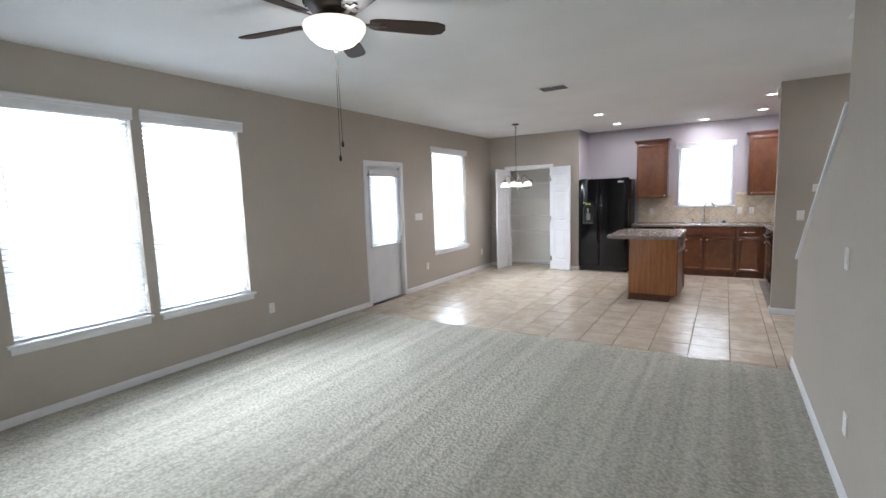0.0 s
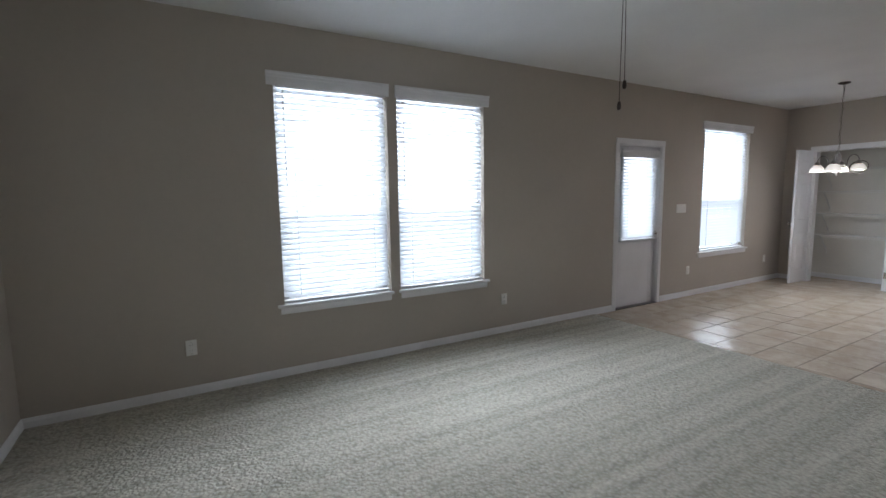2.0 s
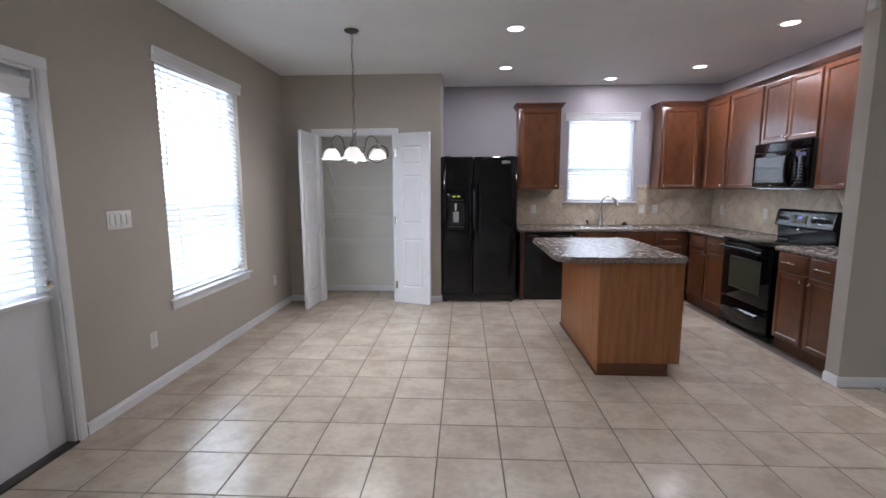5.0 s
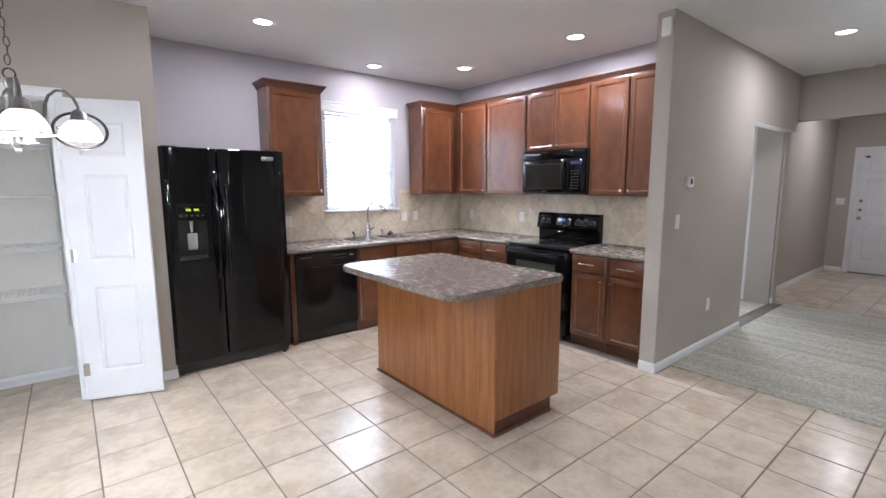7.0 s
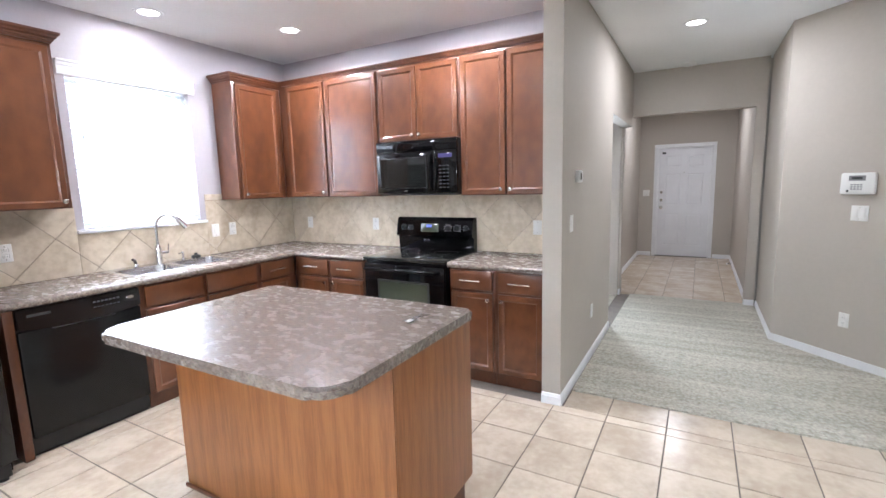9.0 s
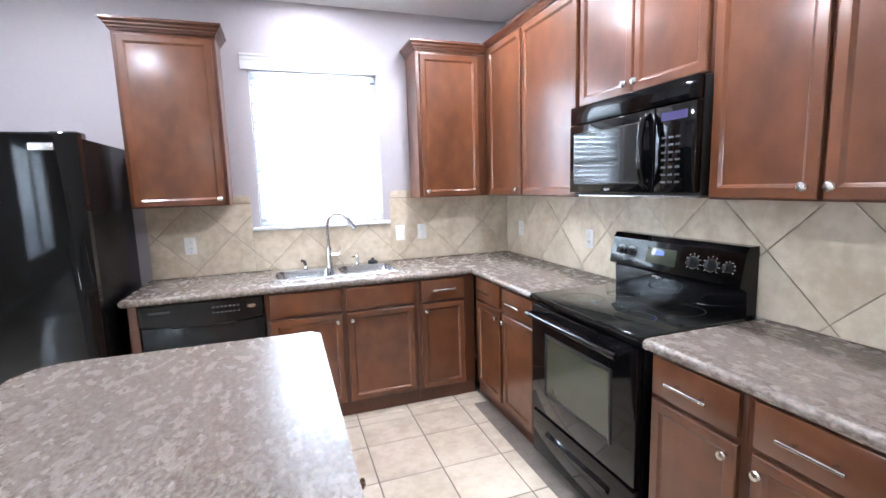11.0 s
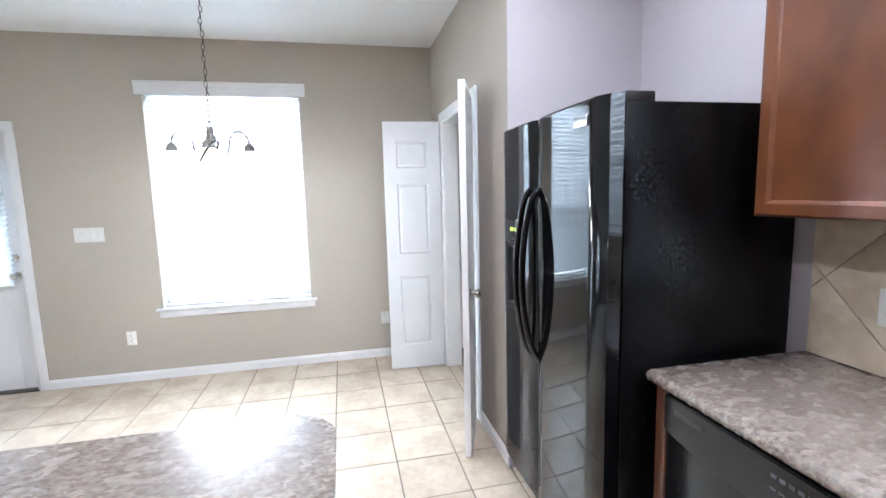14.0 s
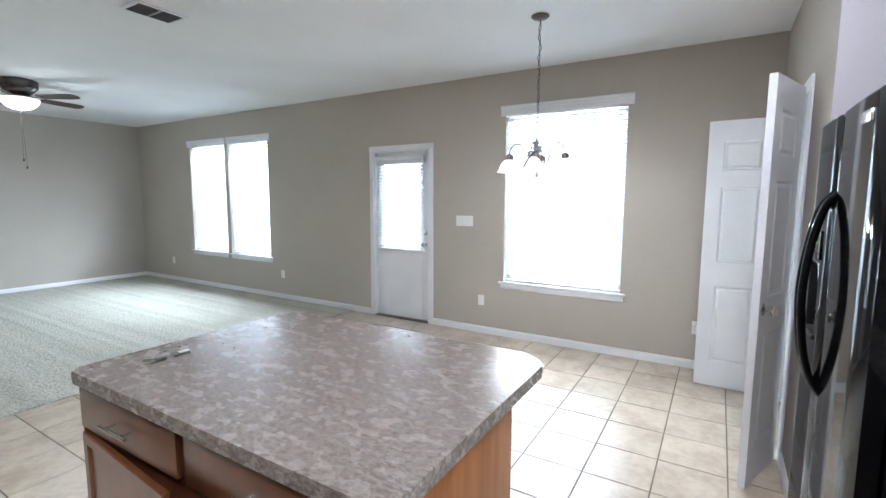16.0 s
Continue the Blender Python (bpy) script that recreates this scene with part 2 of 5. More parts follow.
def laminate():
    """Speckled brown-grey granite-look laminate."""
    m = bpy.data.materials.new("granite_look_laminate")
    m.use_nodes = True
    n, l = m.node_tree.nodes, m.node_tree.links
    p = n["Principled BSDF"]
    co = n.new("ShaderNodeTexCoord")
    mp = n.new("ShaderNodeMapping")
    mp.inputs["Scale"].default_value = (1.0, 0.6, 1.0)
    l.new(co.outputs["Object"], mp.inputs["Vector"])
    a, b, c = (n.new("ShaderNodeTexNoise") for _ in range(3))
    for nd, sc, dt in ((a, 78, 2.5), (b, 150, 1.5), (c, 30, 3)):
        nd.inputs["Scale"].default_value, nd.inputs["Detail"].default_value = sc, dt
        l.new(mp.outputs[0], nd.inputs["Vector"])
    a.inputs["Distortion"].default_value = 0.6
    tone = n.new("ShaderNodeMath")
    tone.operation = "MULTIPLY_ADD"
    tone.inputs[1].default_value = 0.35
    l.new(b.outputs["Fac"], tone.inputs[0])
    l.new(a.outputs["Fac"], tone.inputs[2])
    r1 = n.new("ShaderNodeValToRGB")
    el = r1.color_ramp.elements
    el[0].position, el[0].color = 0.46, (0.098, 0.074, 0.060, 1)
    el[1].position, el[1].color = 0.90, (0.285, 0.24, 0.205, 1)
    for at, col in ((0.58, (0.146, 0.114, 0.094)), (0.66, (0.186, 0.149, 0.126)), (0.71, (0.190, 0.167, 0.150)), (0.77, (0.232, 0.184, 0.152))):
        el.new(at).color = (*col, 1)
    l.new(tone.outputs[0], r1.inputs["Fac"])
    l.new(r1.outputs[0], p.inputs["Base Color"])
    mr = n.new("ShaderNodeMapRange")
    mr.inputs["To Min"].default_value, mr.inputs["To Max"].default_value = 0.24, 0.30
    l.new(c.outputs["Fac"], mr.inputs["Value"])
    l.new(mr.outputs[0], p.inputs["Roughness"])
    return m


LAMINATE = laminate()


# ---- mesh helpers ----
def bx(bm, x0, x1, y0, y1, z0, z1, bev=0.0, seg=2):
    """A box in bm, its edges rounded by bev."""
    r = bmesh.ops.create_cube(bm, size=1.0, matrix=Matrix.Translation(((x0 + x1) / 2, (y0 + y1) / 2, (z0 + z1) / 2)) @ Matrix.Diagonal((abs(x1 - x0), abs(y1 - y0), abs(z1 - z0), 1)))
    if bev:
        es = list({e for v in r["verts"] for e in v.link_edges})
        bmesh.ops.bevel(bm, geom=es, offset=bev, segments=seg, affect="EDGES", profile=0.5)
    return bm


def box(*a, **k):
    return bx(bmesh.new(), *a, **k)


def cyl(bm, at, r1, r2, h, axis="z", seg=20):
    turn = {"z": Matrix(), "x": Matrix.Rotation(radians(90), 4, "Y"), "y": Matrix.Rotation(radians(-90), 4, "X")}[axis]
    bmesh.ops.create_cone(bm, cap_ends=True, segments=seg, radius1=r1, radius2=r2, depth=h, matrix=Matrix.Translation(at) @ turn @ Matrix.Translation((0, 0, h / 2)))
    return bm


def lathe(profile, seg=28, bm=None, m=None):
    """Spin (radius, height) pairs about z."""
    bm = bm or bmesh.new()
    m = m or Matrix()
    rings = []
    for r, z in profile:
        rings.append([bm.verts.new(m @ Vector((r * math.cos(2 * math.pi * i / seg), r * math.sin(2 * math.pi * i / seg), z))) for i in range(seg)])
    for a, b in zip(rings, rings[1:]):
        for i in range(seg):
            bm.faces.new((a[i], a[(i + 1) % seg], b[(i + 1) % seg], b[i]))
    return bm


def tube(pts, r, seg=8, bm=None, closed=False):
    """A round bar along points."""
    bm = bm or bmesh.new()
    pts = [Vector(p) for p in pts]
    rings, n = [], len(pts)
    up = None
    for i, p in enumerate(pts):
        a = pts[(i - 1) % n] if closed or i else p
        b = pts[(i + 1) % n] if closed or i < n - 1 else p
        d = (b - a).normalized()
        if up is None:
            up = d.orthogonal().normalized()
        u = (up - d * up.dot(d)).normalized()
        up, v = u, d.cross(u)
        rings.append([bm.verts.new(p + r * (math.cos(2 * math.pi * k / seg) * u + math.sin(2 * math.pi * k / seg) * v)) for k in range(seg)])
    pairs = list(zip(rings, rings[1:])) + ([(rings[-1], rings[0])] if closed else [])
    for a, b in pairs:
        for k in range(seg):
            bm.faces.new((a[k], a[(k + 1) % seg], b[(k + 1) % seg], b[k]))
    if not closed:
        bm.faces.new(rings[0][::-1])
        bm.faces.new(rings[-1])
    return bm


def prism(bm, outline, m, depth):
    """Extrude a flat outline (u, v) by depth along the third axis of m."""
    lo = [bm.verts.new(m @ Vector((u, v, 0))) for u, v in outline]
    hi = [bm.verts.new(m @ Vector((u, v, depth))) for u, v in outline]
    n = len(outline)
    bm.faces.new(lo[::-1])
    bm.faces.new(hi)
    for i in range(n):
        bm.faces.new((lo[i], lo[(i + 1) % n], hi[(i + 1) % n], hi[i]))
    return bm


AX = Matrix(((0, 0, 1, 0), (1, 0, 0, 0), (0, 1, 0, 0), (0, 0, 0, 1)))   # outline in y, z; depth along x
AY = Matrix(((1, 0, 0, 0), (0, 0, 1, 0), (0, 1, 0, 0), (0, 0, 0, 1)))   # outline in x, z; depth along y


def finish(name, bm, material, smooth=False):
    bmesh.ops.recalc_face_normals(bm, faces=bm.faces)
    me = bpy.data.meshes.new(name)
    bm.to_mesh(me)
    bm.free()
    for m in material if isinstance(material, (list, tuple)) else [material]:
        me.materials.append(m)
    if smooth:
        me.polygons.foreach_set("use_smooth", [True] * len(me.polygons))
        me.set_sharp_from_angle(angle=radians(35))
    return new(name, me)


def part(name, bm, material, parent, label="", smooth=True):
    ob = finish(name, bm, material, smooth)
    ob.parent = parent
    return tagged(ob, label) if label else ob


def thing(name, label, category, at=(0, 0, 0), rz=0, group="", kind=""):
    ob = new(name)
    ob.empty_display_size = 0.1
    ob.matrix_world = pose(*at, 0, 0, rz)
    return tagged(ob, label, category, group, kind)


def setting(name, bm, material, label="", category="", smooth=False):
    return tagged(finish(name, bm, material, smooth), label, category, kind="structure")


# ---- walls, floors, ceiling ----
H = 2.75
XW, YS, YN, XE = -4.45, -0.67, 9.70, 1.07      # window wall, living end wall, sink wall, stove wall


def wall(name, along, a0, a1, c0, c1, holes=(), z0=0.0, z1=H, material=WALL, face=None, label="greige painted drywall with orange-peel texture"):
    """A wall along x or y between a0 and a1, c0 to c1 thick, with holes (from, to, bottom, top). face: (normal, material) for one side."""
    bm = bmesh.new()
    cuts = sorted({a0, a1, *(h for o in holes for h in o[:2])})
    for s, e in zip(cuts, cuts[1:]):
        spans, low = [], z0
        for o in sorted((o for o in holes if o[0] <= s and o[1] >= e), key=lambda o: o[2]):
            if o[2] > low:
                spans.append((low, o[2]))
            low = o[3]
        if low < z1:
            spans.append((low, z1))
        for b, t in spans:
            if along == "x":
                bx(bm, s, e, c0, c1, b, t)
            else:
                bx(bm, c0, c1, s, e, b, t)
    ob = setting(name, bm, [material] + ([face[1]] if face else []), label, "wall")
    if face:
        for p in ob.data.polygons:
            if p.normal.dot(Vector(face[0])) > 0.9:
                p.material_index = 1
    return ob


WIN_A, WIN_B, WIN_C = (0.97, 1.90, 0.595, 2.34), (1.99, 2.92, 0.595, 2.34), (6.65, 7.83, 0.595, 2.36)
BACK_DOOR = (4.90, 5.70, 0.0, 2.035)
WIN_K = (-0.87, 0.01, 1.225, 2.34)
wall("wall_west", "y", YS - 0.15, 9.85, XW - 0.15, XW, [WIN_A, WIN_B, BACK_DOOR, WIN_C])
wall("wall_south", "x", XW, 0.62, YS - 0.15, YS)
wall("wall_pantry_front", "x", XW, -2.535, 8.96, 9.08, [(-4.04, -3.12, 0.0, 2.06)], face=((1, 0, 0), LILAC))
wall("wall_pantry_side", "y", 9.08, YN, -2.655, -2.535, face=((1, 0, 0), LILAC))
wall("wall_pantry_back", "x", XW, -2.655, 9.57, YN, material=CREAM, label="off-white pantry wall face")
# thin pale sheet added so this side of the pantry looks lit
wall("wall_pantry_brightener", "y", 9.08, 9.57, XW, XW + 0.006, material=CREAM, label="off-white pantry wall face")
wall("wall_north", "x", -2.535, XE, YN, YN + 0.15, [WIN_K], material=LILAC, label="pale lavender-grey painted kitchen wall")
wall("wall_stove", "y", 6.745, YN + 0.15, XE, XE + 0.13, material=LILAC, label="pale lavender-grey painted kitchen wall")
wall("wall_hall_north", "x", 0.42, 3.66, 6.62, 6.745, [(2.25, 3.66, 0.0, 2.11)])
wall("wall_foyer_header", "y", 5.27, 6.90, 3.72, 3.85, [(5.37, 6.72, 0.0, 2.24)])
wall("wall_foyer_north", "x", 3.66, 7.20, 6.90, 7.02)
wall("wall_hall_stub", "y", 6.745, 6.90, 3.66, 3.72)
wall("wall_foyer_south", "x", 3.85, 7.20, 5.22, 5.34)
wall("wall_front", "y", 5.22, 7.02, 7.20, 7.35, [(5.70, 6.58, 0.0, 2.04)])
wall("wall_hall_south", "x", 2.47, 3.72, 5.12, 5.25)
# angled wall between hall and stair
bm = bmesh.new()
prism(bm, [(2.47, 5.25), (1.83, 4.61), (1.95, 4.61), (2.49, 5.12)], Matrix(), H)
setting("wall_hall_angled", bm, WALL, "greige painted angled drywall", "wall")
wall("wall_stair_east", "y", -0.82, 4.61, 1.83, 1.95, z1=5.3)
wall("wall_stair_south", "x", 0.62, 1.83, -0.82, -0.67, z1=5.3)
wall("wall_stair_upper", "x", 0.50, 1.95, 4.44, 4.56, z0=H + 0.12, z1=5.3)
wall("wall_stair_west_upper", "y", -0.82, 4.44, 0.50, 0.62, z0=H + 0.12, z1=5.3)
wall("wall_living_east", "y", YS, 3.15, 0.445, 0.62)
bm = bmesh.new()
prism(bm, [(3.15, 0.0), (4.71, 0.0), (4.71, 0.93), (3.15, 1.95)], AX @ Matrix.Translation((0, 0, 0.445)), 0.175)
setting("wall_knee", bm, WALL, "greige knee wall beside the stair, sloped top", "wall")
# side room off the hall
wall("wall_side_room_east", "y", 7.02, 9.85, 3.66, 3.80, [(7.10, 7.94, 0.0, 2.05)], material=CREAM, label="cream painted wall of the side room")
wall("wall_side_room_north", "x", XE + 0.13, 3.80, 9.70, 9.85, material=CREAM, label="cream painted wall of the side room")

bm = bmesh.new()
bx(bm, XW - 0.15, 0.62, YS - 0.15, 9.85, H, H + 0.12)
bx(bm, 0.62, 7.35, 4.44, 9.85, H, H + 0.12)
setting("ceiling", bm, CEIL, "white ceiling with knockdown texture", "ceiling")
bm = box(0.50, 1.95, -0.82, 4.62, 5.3, 5.4)
setting("ceiling_stairwell", bm, CEIL, "white ceiling over the stairwell", "ceiling")

bm = box(XW - 0.15, 7.35, YS - 0.15, 9.85, -0.15, -0.0035)
setting("floor", bm, GROUT, "grey-brown grout bed under ceramic floor tiles", "floor")


def carpet(name, x0, x1, y0, y1, label):
    bm = bmesh.new()
    nx, ny = max(2, int((x1 - x0) / 0.06)), max(2, int((y1 - y0) / 0.06))
    g = [[bm.verts.new((x0 + (x1 - x0) * i / nx, y0 + (y1 - y0) * j / ny, 0.010 + 0.004 * noise.noise((7 * i / nx * (x1 - x0), 2.2 * j / ny * (y1 - y0), 1.3)))) for j in range(ny + 1)] for i in range(nx + 1)]
    for i in range(nx):
        for j in range(ny):
            bm.faces.new((g[i][j], g[i + 1][j], g[i + 1][j + 1], g[i][j + 1]))
    low = [bm.verts.new((x, y, -0.003)) for x, y in ((x0, y0), (x1, y0), (x1, y1), (x0, y1))]
    for k, edge in enumerate(([g[i][0] for i in range(nx + 1)], [g[nx][j] for j in range(ny + 1)], [g[i][ny] for i in range(nx, -1, -1)], [g[0][j] for j in range(ny, -1, -1)])):
        bm.faces.new([low[k], low[(k + 1) % 4]] + edge[::-1])
    return setting(name, bm, CARPET, label, "carpet", smooth=True)


CARPET_Y, CARPET_X = 4.53, 0.67
carpet("carpet_living", XW, 0.445, YS, CARPET_Y, "beige-grey cut pile carpet with vacuum stripes")
carpet("carpet_hall", CARPET_X, 3.78, 4.62, 6.60, "beige-grey cut pile carpet in the hall")
carpet("carpet_side_room", 1.2, 3.66, 6.75, 9.70, "beige-grey cut pile carpet in the side room")


def baseboard(along, a0, a1, c, side, name="baseboard"):
    """Skirting against the face at c; side is the way it stands out."""
    t, h = 0.013 * side, 0.075
    prof = [(0, 0), (t, 0), (t, h - 0.022), (t * 0.75, h - 0.016), (t * 0.45, h - 0.004), (0, h)]
    bm = bmesh.new()
    if along == "x":
        prism(bm, [(c + u, v) for u, v in prof], AX @ Matrix.Translation((0, 0, a0)), a1 - a0)
    else:
        prism(bm, [(c + u, v) for u, v in prof], AY @ Matrix.Translation((0, 0, a0)), a1 - a0)
    return setting(name, bm, TRIM, "white painted baseboard", "baseboard")


for al, a0, a1, c, sd in (("y", YS, 4.83, XW, 1), ("y", 5.77, 8.96, XW, 1), ("x", XW, 0.445, YS, 1), ("y", YS, 4.71, 0.445, -1),
                          ("x", XW, -4.11, 8.96, -1), ("x", -3.05, -2.535, 8.96, -1), ("x", XW, -2.655, 9.57, -1), ("x", 0.405, 2.25, 6.62, -1),
                          ("y", 6.62, 6.745, 0.42, -1), ("x", 3.85, 7.2, 6.90, -1), ("x", 3.85, 7.2, 5.34, 1), ("x", 2.47, 3.72, 5.25, 1),
                          ("y", 5.34, 5.62, 7.20, -1), ("y", 6.66, 6.90, 7.20, -1), ("x", 0.432, 0.62, 4.71, 1), ("y", 6.72, 6.90, 3.72, -1), ("y", 5.27, 5.37, 3.72, -1)):
    baseboard(al, a0, a1, c, sd)
bm = bmesh.new()
m = Matrix.Translation((1.83, 4.61, 0)) @ Matrix.Rotation(radians(45), 4, "Z")
bx(bm, 0, 0.905, 0, 0.013, 0, 0.075, 0.003)
bm.transform(m)
setting("baseboard", bm, TRIM, "white painted baseboard", "baseboard")


# ---- windows, blinds, doors ----
def frame_ring(bm, x0, x1, z0, z1, w, y0, y1, bev=0.004):
    """Four bars round a rectangle in the x-z plane."""
    bx(bm, x0, x0 + w, y0, y1, z0, z1, bev)
    bx(bm, x1 - w, x1, y0, y1, z0, z1, bev)
    bx(bm, x0 + w, x1 - w, y0 + 0.001, y1 - 0.001, z0, z0 + w, bev)
    bx(bm, x0 + w, x1 - w, y0 + 0.001, y1 - 0.001, z1 - w, z1, bev)


def window(name, at, rz, width, z0, z1, apron=True, ext=(0.05, 0.05)):
    """Single-hung white window with sill; local x across, front to -y, wall face at y = 0."""
    top = thing(name, "white vinyl single-hung window with wooden sill", "window", at, rz, kind="structure")
    bm = bmesh.new()
    frame_ring(bm, 0, width, z0, z1, 0.045, 0.085, 0.145)
    part("window_frame", bm, TRIM, top)
    zm = z0 + 0.385 * (z1 - z0)
    part("meeting_rail", box(0.045, width - 0.045, 0.09, 0.125, zm - 0.025, zm + 0.025, 0.004), TRIM, top)
    for a, b in ((z0 + 0.045, zm - 0.025), (zm + 0.025, z1 - 0.045)):
        pane = part("pane", box(0.045, width - 0.045, 0.108, 0.112, a, b), PANE, top)
        pane.visible_shadow = False
    if apron:
        part("insect_screen", box(0.04, width - 0.04, 0.132, 0.134, z0 + 0.04, zm), SCREEN, top, "fine grey insect screen")
    bm = bmesh.new()
    bx(bm, -ext[0], width + ext[1], -0.035, 0.084, z0 - 0.022, z0 + 0.003, 0.006)
    part("window_sill", bm, TRIM, top)
    if apron:
        part("apron", box(0.02 - ext[0], width + ext[1] - 0.02, -0.016, 0.0, z0 - 0.075, z0 - 0.022, 0.004), TRIM, top)
    return top


def blind(at, rz, width, z0, z1, valance, y=0.045, tilt=48, pitch=0.042, depth=0.05, wide=(0.045, 0.045), label="white faux-wood horizontal blind, lowered and half closed", drop=0.1):
    """Horizontal blind in a window opening; valance: its height."""
    top = thing("window_blind", label, "blind", at, rz)
    part("headrail", box(0.006, width - 0.006, y - 0.025, y + 0.03, z1 - 0.05, z1 - 0.004, 0.003), TRIM, top)
    if valance:
        bm = bmesh.new()
        prof = [(0.0, 0.0), (-0.014, 0.0), (-0.017, valance * 0.25), (-0.017, valance * 0.55), (-0.022, valance * 0.62), (-0.022, valance * 0.8), (-0.028, valance * 0.88), (-0.028, valance), (0.0, valance)]
        prism(bm, [(u, z1 - drop * 0.45 + v) for u, v in prof], AX @ Matrix.Translation((0, 0, -wide[0])), width + sum(wide))
        part("valance", bm, TRIM, top, smooth=False)
    me = None
    n = int((z1 - z0 - 0.09) / pitch)
    for i in range(n):
        z = z1 - 0.075 - i * pitch
        if me is None:
            bm = box(0.008, width - 0.008, -depth / 2, depth / 2, -0.0014, 0.0014)
            first = part("slat", bm, SLAT, top)
            me = first.data
            ob = first
        else:
            ob = new("slat", me)
            ob.parent = top
        ob.matrix_basis = pose(0, y, z, tilt + 1.5 * math.sin(i * 1.7), 0, 0)
    part("bottom_rail", box(0.008, width - 0.008, y - 0.024, y + 0.024, z0 + 0.006, z0 + 0.026, 0.004), TRIM, top)
    for k in (0.15, 0.85):
        part("ladder_cord", box(width * k - 0.0015, width * k + 0.0015, y - 0.029, y - 0.026, z0 + 0.02, z1 - 0.05), TRIM, top)
    part("tilt_wand", tube([(0.07, y - 0.035, z1 - 0.06), (0.072, y - 0.035, (z0 + z1) / 2 + 0.05)], 0.004, 6), TRIM, top)
    bm = tube([(width - 0.07, y - 0.033, z1 - 0.06), (width - 0.07, y - 0.033, (z0 + z1) / 2 - 0.05)], 0.002, 5)
    cyl(bm, (width - 0.07, y - 0.033, (z0 + z1) / 2 - 0.10), 0.009, 0.004, 0.05, seg=10)
    part("pull_cord", bm, PLAST, top)
    return top


for nm, (y0, y1, z0, z1), ext in (("window_1", WIN_A, (0.05, 0.015)), ("window_2", WIN_B, (0.015, 0.05)), ("window_3", WIN_C, (0.05, 0.05))):
    window(nm, (XW, y0, 0), 90, y1 - y0, z0, z1, ext=ext)
    blind((XW, y0, 0), 90, y1 - y0, z0, z1, 0.10, wide=ext)
window("window_4", (WIN_K[0], YN, 0), 0, WIN_K[1] - WIN_K[0], WIN_K[2], WIN_K[3], False)
blind((WIN_K[0], YN, 0), 0, WIN_K[1] - WIN_K[0], WIN_K[2], WIN_K[3], 0.10, tilt=48, label="white horizontal blind over the sink, lowered and closed")


def casing(name, at, rz, width, height, w=0.066):
    """Door trim round an opening; local x across, face at y = 0."""
    bm = bmesh.new()
    prof = [(0, 0), (w, 0), (w, -0.010), (w * 0.8, -0.016), (w * 0.3, -0.013), (0, -0.008)]
    prism(bm, [(-w + u, v) for u, v in prof], Matrix(), height)
    prism(bm, [(width + w - u, v) for u, v in prof], Matrix(), height)
    bx(bm, -w, width + w, -0.015, 0, height, height + w, 0.004)
    # jamb lining through the wall
    bx(bm, -0.001, 0.014, 0.0, 0.12, 0, height)
    bx(bm, width - 0.014, width + 0.001, 0.0, 0.12, 0, height)
    bx(bm, 0.014, width - 0.014, 0.0, 0.12, height - 0.014, height + 0.001)
    bm.transform(pose(*at, 0, 0, rz))
    return setting(name, bm, TRIM, "white painted door casing", "door frame")


def panel(bm, x0, x1, z0, z1, y, out):
    """Raised door panel on the face at y; out: the way the face looks."""
    b = 0.016
    ring = [(0, 0.0), (0.012, -0.007), (0.016, -0.007), (0.016 + b, -0.001)]
    loops = []
    for inset, dep in ring:
        yy = y + out * dep
        loops.append([bm.verts.new((x, yy, z)) for x, z in ((x0 + inset, z0 + inset), (x1 - inset, z0 + inset), (x1 - inset, z1 - inset), (x0 + inset, z1 - inset))])
    for a, c in zip(loops, loops[1:]):
        for i in range(4):
            bm.faces.new((a[i], a[(i + 1) % 4], c[(i + 1) % 4], c[i]))
    bm.faces.new(loops[-1])
    return bm


def slab(bm, w, h, t, holes):
    """Door leaf: box with sunk panels cut on both faces, from x = 0, y = 0..t."""
    xs = sorted({0.0, w, *(v for o in holes for v in o[:2])})
    zs = sorted({0.0, h, *(v for o in holes for v in o[2:])})
    for y in (0.0, t):
        for xa, xb in zip(xs, xs[1:]):
            for za, zb in zip(zs, zs[1:]):
                if not any(o[0] <= xa and o[1] >= xb and o[2] <= za and o[3] >= zb for o in holes):
                    bm.faces.new([bm.verts.new((x, y, z)) for x, z in ((xa, za), (xb, za), (xb, zb), (xa, zb))])
    for a, b in (((0, 0), (0, h)), ((w, 0), (w, h))):
        bm.faces.new([bm.verts.new(v) for v in ((a[0], 0, 0), (a[0], t, 0), (a[0], t, h), (a[0], 0, h))])
    for z in (0, h):
        bm.faces.new([bm.verts.new(v) for v in ((0, 0, z), (w, 0, z), (w, t, z), (0, t, z))])
    for o in holes:
        panel(bm, *o, 0.0, -1)
        panel(bm, *o, t, 1)
    bmesh.ops.remove_doubles(bm, verts=bm.verts, dist=0.0001)
    return bm


def knob(parent, x, y, z, out, material=NICKEL, r=0.027):
    """Round door knob with rose on the face at y."""
    m = Matrix.Translation((x, y, z)) @ Matrix.Rotation(radians(90 * out), 4, "X")
    bm = lathe([(0, 0), (r * 1.15, 0), (r * 1.15, 0.006), (r * 0.42, 0.012), (r * 0.38, 0.03), (r * 0.8, 0.036), (r, 0.05), (r * 0.85, 0.062), (0, 0.067)], 18, m=m)
    return part("door_knob", bm, material, parent, "satin nickel door knob")


